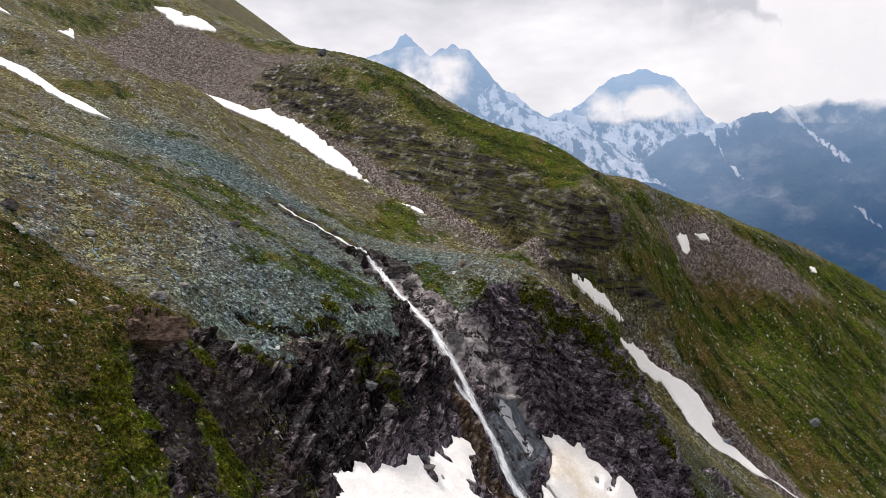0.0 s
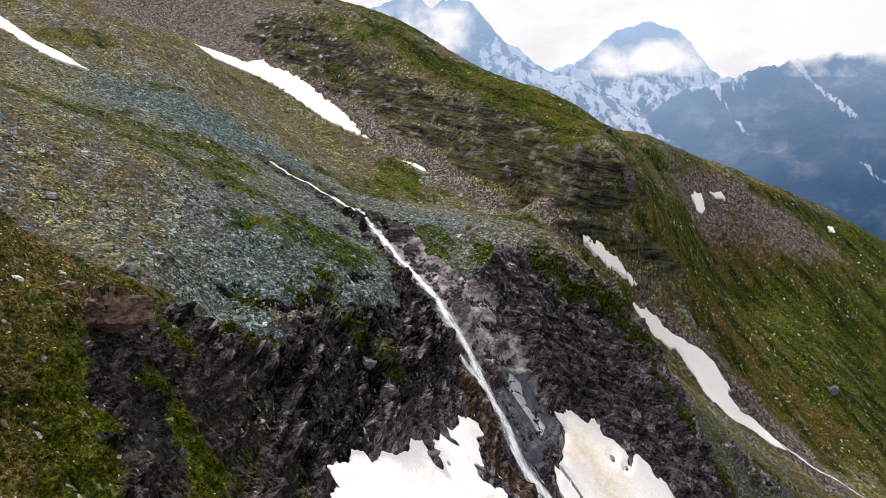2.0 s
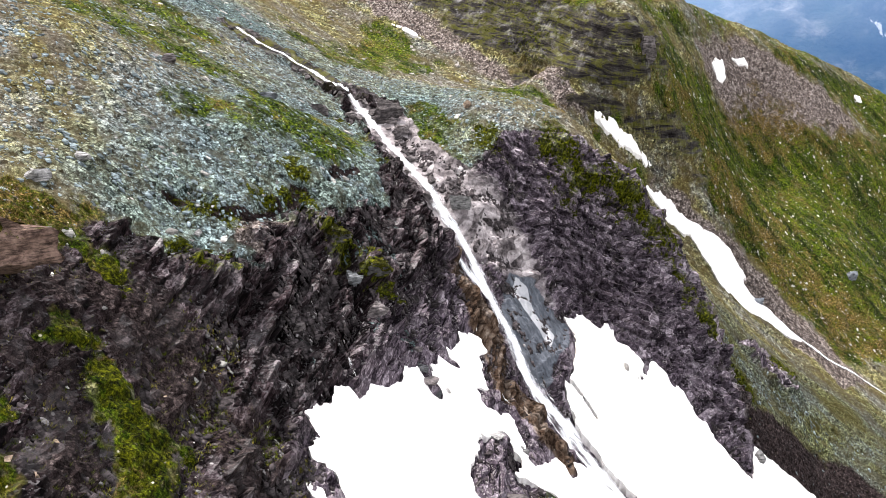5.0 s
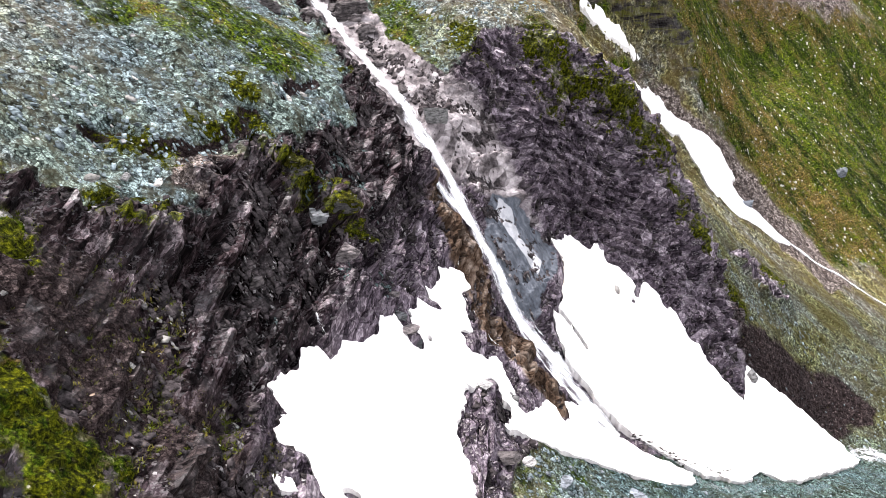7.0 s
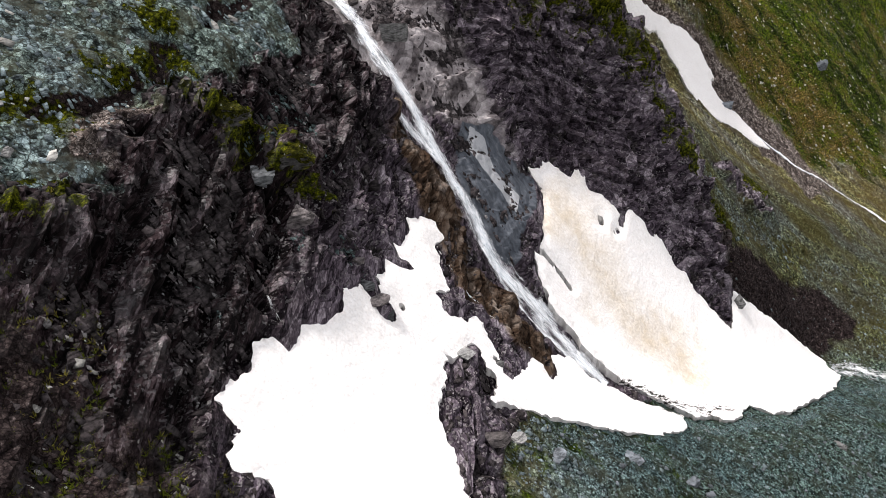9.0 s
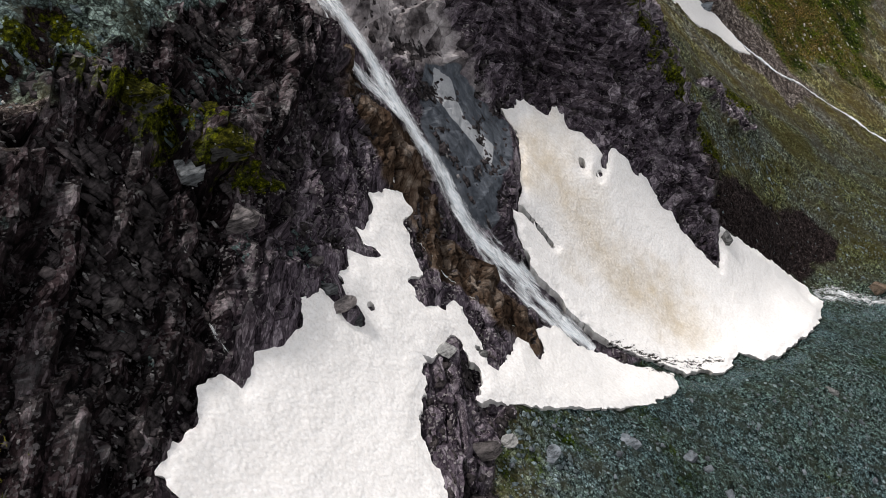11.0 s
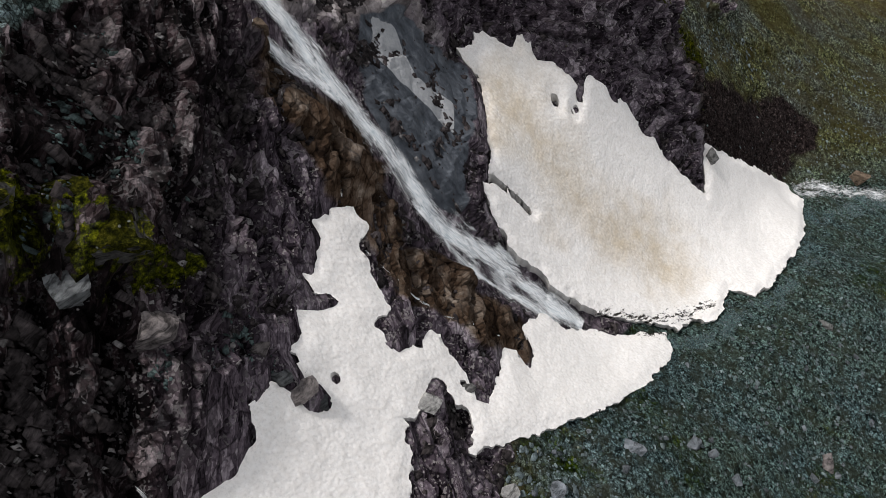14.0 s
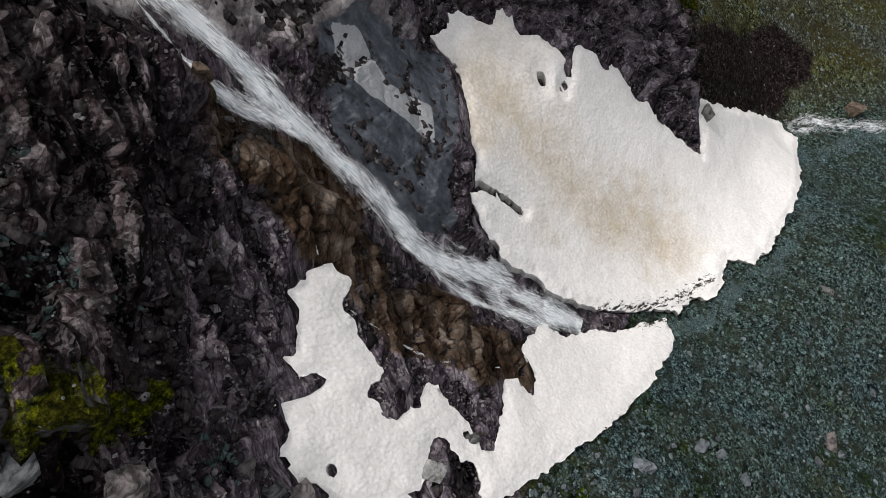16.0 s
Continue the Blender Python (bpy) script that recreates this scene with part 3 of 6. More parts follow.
def sheet(name, xyz, rows, cols, material, masks=None, uv=None, keep=None):
    """A mesh over a grid of points, smooth shaded, with stored masks."""
    idx = np.arange(rows * cols).reshape(rows, cols)
    f = np.stack([idx[:-1, :-1], idx[:-1, 1:], idx[1:, 1:], idx[1:, :-1]], -1).reshape(-1, 4)
    if keep is not None:
        f = f[keep.reshape(-1)]
        used = np.unique(f)
        remap = np.full(rows * cols, -1)
        remap[used] = np.arange(len(used))
        f, xyz = remap[f], xyz[used]
        masks = {k: v[used] for k, v in (masks or {}).items()}
        uv = uv[used] if uv is not None else None
    me = bpy.data.meshes.new(name)
    me.vertices.add(len(xyz))
    me.vertices.foreach_set("co", xyz.astype(np.float32).ravel())
    me.loops.add(f.size)
    me.polygons.add(len(f))
    me.loops.foreach_set("vertex_index", f.astype(np.int32).ravel())
    me.polygons.foreach_set("loop_start", np.arange(0, f.size, 4, dtype=np.int32))
    me.polygons.foreach_set("use_smooth", np.ones(len(f), bool))
    me.update()
    for k, v in (masks or {}).items():
        a = me.attributes.new(k, "FLOAT_COLOR", "POINT")
        a.data.foreach_set("color", np.ascontiguousarray(v, np.float32).ravel())
    if uv is not None:
        layer = me.uv_layers.new(name="UVMap")
        layer.data.foreach_set("uv", uv[f.ravel()].astype(np.float32).ravel())
    me.materials.append(material)
    me.validate()
    return new(name, me)


# ---- plan of the covers ----
CLIFF_EDGE = [(-25.8, 57.5), (-22.5, 59.8), (-21.4, 60.6), (-20, 61.7), (-18.8, 63.1), (-18.8, 64.4), (-19.1, 66.7), (-17.9, 69.4), (-16.4, 72), (-15.7, 73.5), (-13.5, 76),
              (-11.7, 80.2), (-12.2, 82.5), (-12.7, 86.9), (-16.2, 95.4),
              (-22, 106), (-34, 114), (-34, 117), (-24, 113), (-13.5, 107.5), (-10.1, 100.3), (-5, 94.5), (-0.8, 98), (3, 99.5), (8.1, 100), (15, 103),
              (19.5, 105), (24, 104), (25, 98), (26.4, 93), (29, 86), (27.8, 83), (20, 77), (12, 69), (4, 65), (1, 60), (0, 38), (-14, 37), (-20, 38),
              (-24.5, 42), (-26, 47), (-25.2, 52)]
RIDGE_FACE = [(-72.7, 203.8), (-65.5, 208.1), (-53.6, 201.8), (-43.6, 194.3), (-36.7, 191), (-41.1, 189.9), (-29.2, 183.4), (-19.8, 179.1), (-15.1, 174.7),
              (-5.1, 169.1), (2.9, 162.4), (8.9, 153.8), (15.1, 143.3), (22.5, 139.5), (27.8, 148.9), (27.4, 142.8), (24, 137.4), (21.5, 135.5), (28.2, 138.9),
              (34.2, 140.4), (34.5, 137.5), (26.6, 135.1), (18.6, 132.3), (13.2, 131.7), (7.9, 131.3), (0.5, 143.6), (-9.4, 151.9), (-17.8, 160.2), (-25.2, 166.2),
              (-33.3, 173.2), (-41.8, 178.8), (-50.8, 184.9), (-60.5, 191.5), (-70.1, 198.5)]
TURF_FAR = [(28.1, 149), (53.1, 180.1), (75.9, 184), (99.3, 182.7), (81.4, 147.2), (72.5, 130.4), (52.8, 119.5), (51.1, 124.9), (46.5, 129.2), (41.5, 133.8),
            (36.9, 134.9), (34.8, 137.6), (35.4, 140.8), (28.2, 138.9), (24.6, 137.9)]
TURF_CREST = [(-29.4, 194.9), (-22, 191.9), (-15.4, 186.5), (-4.1, 182.8), (9.7, 168.7), (29, 164.4), (63, 189.1), (97, 201.8), (108.3, 200.2), (100.2, 184.5),
              (76.3, 185.1), (54.9, 181.2), (32.8, 163.3), (15.1, 142.4), (2.9, 162.4), (-10.8, 173.8), (-23.1, 182.4)]
TURF_NEAR = [(-46, 55), (-39, 57.5), (-32, 56), (-26.2, 57.7), (-25.6, 52), (-26, 46.5), (-24.4, 42), (-20, 37), (-12, 20),
             (-60, 10)]
TURF_LOW = [[(-21.8, 47.0), (-21.0, 48.2), (-19.7, 47.9), (-18.6, 47.1), (-16.9, 47.6), (-16.1, 46.1), (-17.0, 41.6), (-18.7, 43.0), (-19.9, 45.1), (-21.1, 45.7)],
            [(-23.3, 46.2), (-22.8, 49.5), (-21.9, 48.8), (-22.0, 46.8), (-22.8, 45.9)], [(-25.0, 52.6), (-24.8, 55.7), (-23.5, 55.0), (-22.6, 54.1), (-23.2, 52.8), (-24.1, 52.9)],
            [(-25.5, 45), (-24.4, 44.1), (-23.3, 43.0), (-21.2, 39.8), (-20.0, 40.4), (-18.8, 39.4), (-19.5, 35), (-26, 40)]]
RED_A = [(-116, 186), (-112, 236), (-52, 208), (-72, 207), (-58, 190), (-70, 192), (-76, 155), (-82, 150)]
RED_C = [(43, 168), (58, 182), (75, 184), (88, 185), (61, 169), (46, 162)]
RED_B = [(-110.4, 197.5), (-105, 222.1), (-84.1, 225.8), (-71.3, 215.4), (-72.7, 203.8), (-60.5, 191.5), (-41.8, 178.8), (-25.2, 166.2), (-9.4, 151.9),
         (0.5, 143.6), (13.2, 131.7), (14.5, 131.8), (8.8, 129.2), (-0.7, 141.1), (-11.6, 148.7), (-19.7, 155), (-28.5, 161.6), (-38.9, 172.5), (-61.9, 190.7),
         (-78.2, 195.8), (-73.3, 154.3), (-85, 152)]
GREY_ROCK = [(-20, 107), (-12, 106), (-9, 101), (-4.5, 94), (1, 91.5), (3.5, 88.5), (2, 86.5), (-1, 85.5), (-4, 85), (-6.5, 84.5), (-9, 86), (-13, 91)]
SLABS = [(0, 86.3), (2.2, 87.6), (4, 87.4), (6.3, 87), (6, 83.3), (4.4, 79.6), (4, 77.3), (1.8, 77.3), (0.6, 79.8), (-0.4, 81.5)]
PALE_SLAB = [(0.7, 86.5), (2, 86.8), (2.7, 84.6), (4.8, 83.7), (4.5, 81.5), (2.5, 83.0), (1.3, 83.8), (0.5, 84.6)]
BROWN_ROCK = [(-6.2, 83.8), (-3.4, 81.8), (-1.6, 80.4), (0, 78), (1, 75), (4.7, 71.8), (6.4, 70.7), (5, 68.5), (1.3, 69), (-1, 71), (-2.4, 73.7), (-3.8, 77.3), (-5.8, 80.5)]
DARK_SOIL = [(24, 92), (28.7, 90), (44, 95.7), (48, 91.6), (41, 87.4), (33.3, 85.4), (28.4, 85.4)]
FAN_WET = [(17, 70.5), (21.6, 71), (25, 73.5), (31.7, 75), (37.5, 79), (43.5, 85), (52, 84), (50, 79), (43.4, 77.5), (35, 73.5), (29.6, 71), (24.7, 68.8), (20, 67), (15, 66.5)]
DARK_SCREE = [(38.6, 168.9), (50.7, 181.8), (61.5, 184.4), (72.1, 185.4), (79.9, 185), (79.7, 179.1), (70, 175.8), (61.3, 174.4), (54.2, 173.7), (44.1, 166.2),
              (41.7, 167.4)]
MORAINE = [(24.2, 133.3), (27.6, 134.1), (32.9, 133.6), (39.2, 133.2), (43.9, 130.8), (48.9, 127.2), (53.5, 121.1), (57.4, 117.1), (51.1, 111.3), (47.5, 115.6),
           (43.6, 120.7), (39.8, 124.1), (38.8, 128.3), (37.4, 130.1), (33.2, 130.3), (27.3, 132.3)]
STREAM_BED = [(-70.2, 122.8), (-63.4, 123.8), (-58.6, 129.7), (-53.2, 135.3), (-47.6, 135.5), (-38.9, 122.2), (-31.3, 120.3), (-22.4, 115.4), (-15.5, 107.4),
              (-13, 101.7), (-15.2, 99.4), (-20.2, 104.4), (-28.5, 109.2), (-35.2, 110.5), (-40.7, 112.9), (-46.7, 116.1), (-54, 117), (-60.7, 116.5), (-68.2, 118.4)]
OLIVE_RIB = [(26.2, 132), (30.3, 128.9), (32.5, 122.8), (37, 118), (46.4, 117.8), (51.1, 115.4), (34.5, 99.1), (27.3, 93.7), (25.1, 97.3), (22.5, 100.2), (18.9, 99)]
MOSS_SPOTS = [(-16, 72.1, 1.0), (-15.3, 71.3, 1.1), (-14.2, 71.6, 1.2), (-13.8, 70.8, 1.3), (-12.2, 72.2, 1.1), (-11.3, 71.1, 1.3), (-9.6, 70.2, 1.2), (-15.6, 71.6, 1.2),
              (-22.3, 60.3, 1.0), (-21.3, 60, 0.8), (-20, 61.6, 0.8), (-19.3, 75.9, 1.2), (-18.5, 74.8, 0.9), (-19.9, 69.9, 1.2), (-18.2, 71.6, 0.9), (-16.9, 73.4, 0.9),
              (-13, 86, 1.2), (-20, 65.4, 1.0), (-22.4, 65.7, 1.6), (-2.3, 98.5, 1.8), (-1.2, 96, 1.2), (5, 98.5, 2.4), (7.5, 97.5, 2.0), (10, 97.6, 2.0), (13, 98.5, 3.0), (16.5, 97.6, 2.8), (20, 96, 2.2),
              (19.1, 100.9, 2.2), (22.8, 97.4, 1.8), (22.9, 94.7, 1.4), (-23.2, 54, 1.4), (27.5, 92, 2.0), (37.6, 106, 2.4), (-20, 97, 1.6)]
SCARPS = [[(-23.9, 64.5), (-23.3, 65.6), (-22.8, 66.1), (-21.7, 65.6), (-20.9, 65.6)], [(-20.9, 66.2), (-19.8, 66.6), (-19.2, 68.3), (-18.9, 70.2)],
          [(-17.6, 71.1), (-17.4, 72.3), (-17.3, 73.6)], [(-15.6, 77.6), (-15.0, 79.3), (-14.8, 80.4)], [(-21, 97.6), (-18.6, 99.4), (-16.8, 100.8)]]
CLEFTS = [[(-13.2, 71.4), (-13.4, 69), (-14.2, 64.8), (-14.6, 58.9), (-14.2, 53)], [(-15.3, 69.5), (-15.3, 67.9), (-15.5, 63.6), (-16.2, 58)], [(-8.6, 74.5), (-8.9, 71), (-9.4, 67.5)],
          [(-11.6, 69.2), (-11.9, 66), (-12.6, 62.6)], [(-17.2, 63), (-18.3, 58), (-18.6, 54)], [(-10.2, 77.6), (-10.9, 74.6), (-12.6, 73)], [(-7.2, 79), (-7.3, 75.5), (-7.1, 72.5)]]
FALL = [(-36, 114.4), (-33, 112.6), (-29.3, 112.2), (-25.1, 110.4), (-21, 108), (-17.5, 104), (-14.8, 99.4), (-11.2, 94), (-8.6, 89.6), (-6.6, 86.6),
        (-4.6, 84.4), (-3.4, 83.2), (-2.4, 82), (-1.5, 81), (-0.8, 80.1), (0.1, 78.9), (0.8, 77.7), (1.8, 76.6), (3.1, 75.7), (4.9, 74.8), (6.9, 73.8),
        (9, 72.6), (10.8, 71.2)]
SNOW_EAST = [(6.1, 87.8), (6.9, 88), (8, 88.6), (8, 89), (8.4, 89.2), (8.8, 88.9), (9.4, 88.8), (10, 88.7), (10.7, 88.8), (10.9, 89.1), (11.3, 89.2), (11.5, 88.9),
             (11.8, 89.1), (12, 88.7), (12.2, 88.1), (12.9, 88.2), (13.9, 88), (14.5, 87.6), (15, 87), (14.9, 86.2), (14.2, 85.4), (14.4, 85.2), (14.8, 85.6),
             (15.5, 86.6), (15.9, 87.5), (16.5, 87.5), (17.7, 87.3), (18, 87), (18.6, 86.8), (19, 87.4), (19.4, 87), (20.1, 86.3), (20.9, 85.5), (21.8, 85.1),
             (22.7, 84.1), (23.8, 83.3), (25, 82.4), (26.2, 81.7), (26.7, 82.8), (26.9, 84.1), (27.6, 85.6), (29.4, 85.5), (33.7, 85.8), (38.5, 86.4), (40.7, 86.3)]
SNOW_EAST += [(41, 85), (41.8, 84), (40.4, 82.6), (38.9, 80.8), (35.9, 78), (33.9, 76.4), (30.3, 74.3), (28.6, 73.2), (26.8, 72.7), (25.8, 73.2), (25, 73.8),
              (24.2, 73.1), (23.5, 71.9), (22.3, 71.1), (21.1, 71.2), (20.5, 71.6), (19.8, 71.2), (18.2, 70.5), (18.4, 70.9), (16.6, 71.4), (14.1, 71.6), (12.6, 72),
              (10.6, 72.9), (9.1, 73.8), (8.3, 74.7), (7.2, 75.3), (6.5, 76), (6, 77), (5.6, 77.8), (5.7, 78.5), (5.7, 79.3), (6.3, 79.9), (6.7, 81), (7, 82.7),
              (7.4, 84.8), (7.4, 86.4), (6.9, 87)]
SNOW_WEST = [(-3.9, 74.8), (-3.7, 75.3), (-3.3, 75.2), (-2.8, 75.4), (-2.5, 75.4), (-2.3, 75), (-2.1, 74.7), (-2.3, 74.2), (-2.7, 73.5), (-2.7, 73.3), (-2.4, 73),
             (-2.5, 72.3), (-2.3, 71.5), (-2, 70.9), (-1.9, 70.5), (-2.1, 70.1), (-2.5, 69.9), (-2.8, 69.6), (-2.7, 69.3), (-2.5, 69.1), (-2.5, 68.5), (-2, 68.2),
             (-1.5, 68.5), (-1.2, 68.8), (-1, 68.7), (-0.7, 68.6), (-0.5, 69.2), (-0.1, 69.6), (0.3, 69.5), (0.6, 69.2), (0.8, 68.5), (1.1, 68), (1.3, 67.3),
             (1.6, 66.5), (1.5, 66), (2.1, 65.8), (2.5, 66.4), (3.1, 67.5), (4, 69), (4.8, 68.9), (5, 68.3), (5.2, 67.6), (5.4, 67.8), (6, 69.1), (5.9, 70),
             (5.7, 70.5), (6.1, 71.1), (7.2, 71.6), (7.9, 71.8), (9.1, 70.9)]
SNOW_WEST += [(11.3, 70.9), (13.3, 70.5), (15.6, 70.6), (17.4, 70.6), (17.2, 69.3), (16, 68), (13.5, 66.7), (11.1, 65.8), (8.6, 65), (6.1, 64.6), (4.4, 64),
              (3.4, 63.9), (0.2, 63.1), (0.7, 64.4), (1, 65.2), (0.8, 65.6), (0.1, 66.3), (-0.1, 67), (-0.4, 67.1), (-1.1, 66.5), (-1.4, 66.1), (-1.6, 65.3),
              (-1.8, 65), (-2.2, 65), (-2.4, 64.3), (-2.5, 63.6), (-2.7, 62.1), (-3.1, 60.5), (-2.4, 58.8), (-1.8, 56), (-1, 53), (-2.5, 49.5), (-6, 48.5)]
SNOW_WEST += [(-9, 50), (-10.5, 52.6), (-11.2, 53.5), (-12.4, 53.4), (-12.9, 53.8), (-12.3, 55.4), (-13.6, 56.4), (-12.5, 58.8), (-12.4, 60.6), (-11.7, 61.2),
              (-10.9, 60.8), (-10.4, 62.1), (-10.4, 62.6), (-9.2, 63.3), (-8.5, 64.3), (-8.2, 65.6), (-7.9, 66), (-7.5, 66.6), (-7.2, 66.5), (-6.8, 66.3),
              (-6.6, 65.8), (-6.4, 65.5), (-6, 65.6), (-5.5, 65.8), (-5.3, 66.2), (-5.6, 66.7), (-5.6, 67.1), (-5.7, 66.8), (-6.2, 66.9), (-6.3, 67.3), (-6.5, 67.8),
              (-6.7, 67.8), (-6.7, 68), (-6.4, 68.3), (-6.1, 68.6), (-6, 69.3), (-6, 69.9), (-5.6, 69.9), (-5, 70), (-4.4, 70.3), (-4.1, 70.6), (-4.4, 70.9),
              (-4.8, 71.1), (-5, 70.8), (-5.3, 70.8), (-5.4, 71.3), (-5.4, 71.6), (-5.5, 71.8), (-5.1, 71.8), (-4.9, 72.1), (-4.7, 72.9), (-4.6, 73.2), (-4.5, 73.6),
              (-4.5, 73.9), (-4.6, 74.3), (-4.3, 74.4)]


def cover(x, y, z):
    """The masks of the ground at points: cover, stone and earth, each of four channels."""
    p = np.stack([x, y, z], -1)
    warp_x, warp_y = 0.9 * fbm(p * 0.33, 3, seed=11), 0.9 * fbm(p * 0.33, 3, seed=17)
    wx, wy = x + warp_x, y + warp_y

    def edge(outline, soft, wobble=1.0):
        o, out = np.array(outline, float), np.zeros_like(x)
        wx, wy = x + wobble * warp_x, y + wobble * warp_y
        box = (wx > o[:, 0].min() - soft) & (wx < o[:, 0].max() + soft) & (wy > o[:, 1].min() - soft) & (wy < o[:, 1].max() + soft)
        out[box] = 0.5 + np.clip(inside(wx[box], wy[box], outline) / soft, -0.5, 0.5)
        return out

    rock = edge(CLIFF_EDGE, 2.0)
    ridge = edge(RIDGE_FACE, 6.0) * (0.75 + 0.45 * fbm(p @ bed_frame((0.14, -0.08, 0.98), (2.0, 24.0, 16.0)), 4, seed=23))
    rock = np.maximum(rock, np.where(y > 108, ridge * 1.15, 0)).clip(0, 1)
    rock = np.maximum(rock, edge([(31.5, 104), (35, 107.5), (39, 105.5), (38, 101), (34, 99)], 2.0))
    low = np.maximum.reduce([edge(o, 1.2) for o in TURF_LOW])
    rubble = edge([(-19.6, 66.8), (-18.5, 67.9), (-16.6, 69.6), (-15.6, 68.5), (-16.2, 66.0), (-17.4, 63.8), (-18.8, 63.6), (-19.4, 65)], 1.2)
    rock = rock * (1 - low) * (1 - 0.35 * rubble)
    rock = np.maximum(rock, 0.85 * ramp01(3.0 - off_line(wx, wy, FALL[:9]), 0, 2.5))
    far, crest, near = edge(TURF_FAR, 8), edge(TURF_CREST, 9), edge(TURF_NEAR, 1.6)
    # dark of the recess along each scarp, painted in through the soil mask
    scarp = np.maximum.reduce([ramp01(1.0 - off_line(wx, wy, o), 0.1, 0.8) for o in SCARPS])
    bed_dark, dark_scree, moraine = edge(STREAM_BED, 4), edge(DARK_SCREE, 7), edge(MORAINE, 4)
    thin = ramp01(fbm(p * np.array([0.09, 0.06, 0.09]), 4, seed=31), -0.15, 0.6) * 0.66
    grass = np.maximum.reduce([far * 1.15 * (1 - 0.4 * edge(RED_C, 8)), crest * 1.15, near * 1.15, low * 1.0, thin, 0.4 * ramp01(wy, 150, 175), 0.45 * edge(RIDGE_FACE, 10), 0.3 * edge(OLIVE_RIB, 5)])
    grass = grass * (1 - 0.75 * np.maximum(edge(RED_A, 12), edge(RED_B, 5)))
    grass = grass * (1 - 0.9 * moraine) * (1 - 0.75 * dark_scree) * (1 - 0.85 * bed_dark)
    grass = np.where((y < 92) & (x > 0), grass * 0.75, grass) * (1 - edge(FAN_WET, 3))
    grass = np.maximum(grass, 0.3 * edge([(26, 93), (27, 102), (38, 108), (60, 108), (64, 96), (46, 96), (36, 92)], 6) * ramp01(fbm(p * 0.12, 3, seed=9), -0.4, 0.5))
    grass = grass * (1 - 0.6 * edge([(24, 84), (24, 106), (27, 122), (40, 117), (56, 112), (70, 108), (70, 84)], 4) * (1 - far))
    red = np.maximum.reduce([0.55 * near, edge(RED_A, 12), 0.5 * far * ramp01(26 - off_line(wx, wy, [(30, 132), (44, 129), (54, 121), (66, 112)]), 0, 20), edge(RED_B, 5), rubble, dark_scree, moraine, 0.8 * edge(RED_C, 8), 0.3 * ramp01(-x, 40, 70) * (y < 170)])
    moss = 0.62 * low
    for mx, my, r in MOSS_SPOTS:
        moss = np.maximum(moss, np.clip(0.95 - np.hypot(wx - mx, wy - my) / r * 0.62, 0, 0.75))
    moss = np.maximum(moss, 0.42 * edge(RIDGE_FACE, 8) * ramp01(x, -30, 12) * ramp01(y - 0.3 * x, 128, 146))
    teal = np.maximum(0.9 * edge(FAN_WET, 3), ramp01(6 - x, 0, 6) * np.clip(0.55 + 0.5 * fbm(p * 0.05, 3, seed=41), 0, 1) * ramp01(np.where(y > 58, 1, 0) * (30 - off_line(x, y, STREAM[3:])), 0, 24))
    teal = np.maximum.reduce([teal, 0.85 * ramp01(y, 55, 61) * ramp01(x, -36, -24) * ramp01(-4 - x, 0, 3) * ramp01(104 - y, 0, 8), 0.9 * ramp01(x, -2, 6) * ramp01(91 - y, 0, 8)])
    teal = np.maximum(teal * (1 - 0.6 * rubble), 0.8 * bed_dark)
    one = np.ones_like(x)
    return (np.stack([rock, grass, red, moss], -1), np.stack([edge(GREY_ROCK, 3), edge(BROWN_ROCK, 1.5), teal, edge(PALE_SLAB, 0.4, 0.15)], -1),
            np.stack([np.maximum.reduce([edge(DARK_SOIL, 3), 0.8 * scarp, 0.45 * moraine, 0.3 * dark_scree, 0.62 * edge([(-25, 44), (-25.5, 57), (-20, 57), (-17, 54), (-13, 53), (-12, 47), (-18, 38)], 4) * (1 - low)]), edge(SLABS, 0.8, 0.3), 0.3 * bed_dark, one], -1))


def spaced(stops):
    """Coordinates whose spacing runs smoothly between (place, spacing) stops."""
    out, places, steps = [stops[0][0]], [s[0] for s in stops], [s[1] for s in stops]
    while out[-1] < places[-1]:
        out.append(out[-1] + float(np.interp(out[-1], places, steps)))
    return np.array(out)


GX = spaced([(-3000, 500), (-400, 60), (-160, 5), (-100, 1.0), (-45, 0.3), (-30, 0.15), (28, 0.15), (45, 0.3), (110, 0.9), (180, 6), (400, 60), (3600, 500)])
GY = spaced([(-800, 200), (-60, 15), (20, 0.6), (44, 0.2), (52, 0.14), (92, 0.14), (108, 0.26), (160, 0.45), (215, 0.7), (260, 4), (420, 40), (4200, 500)])


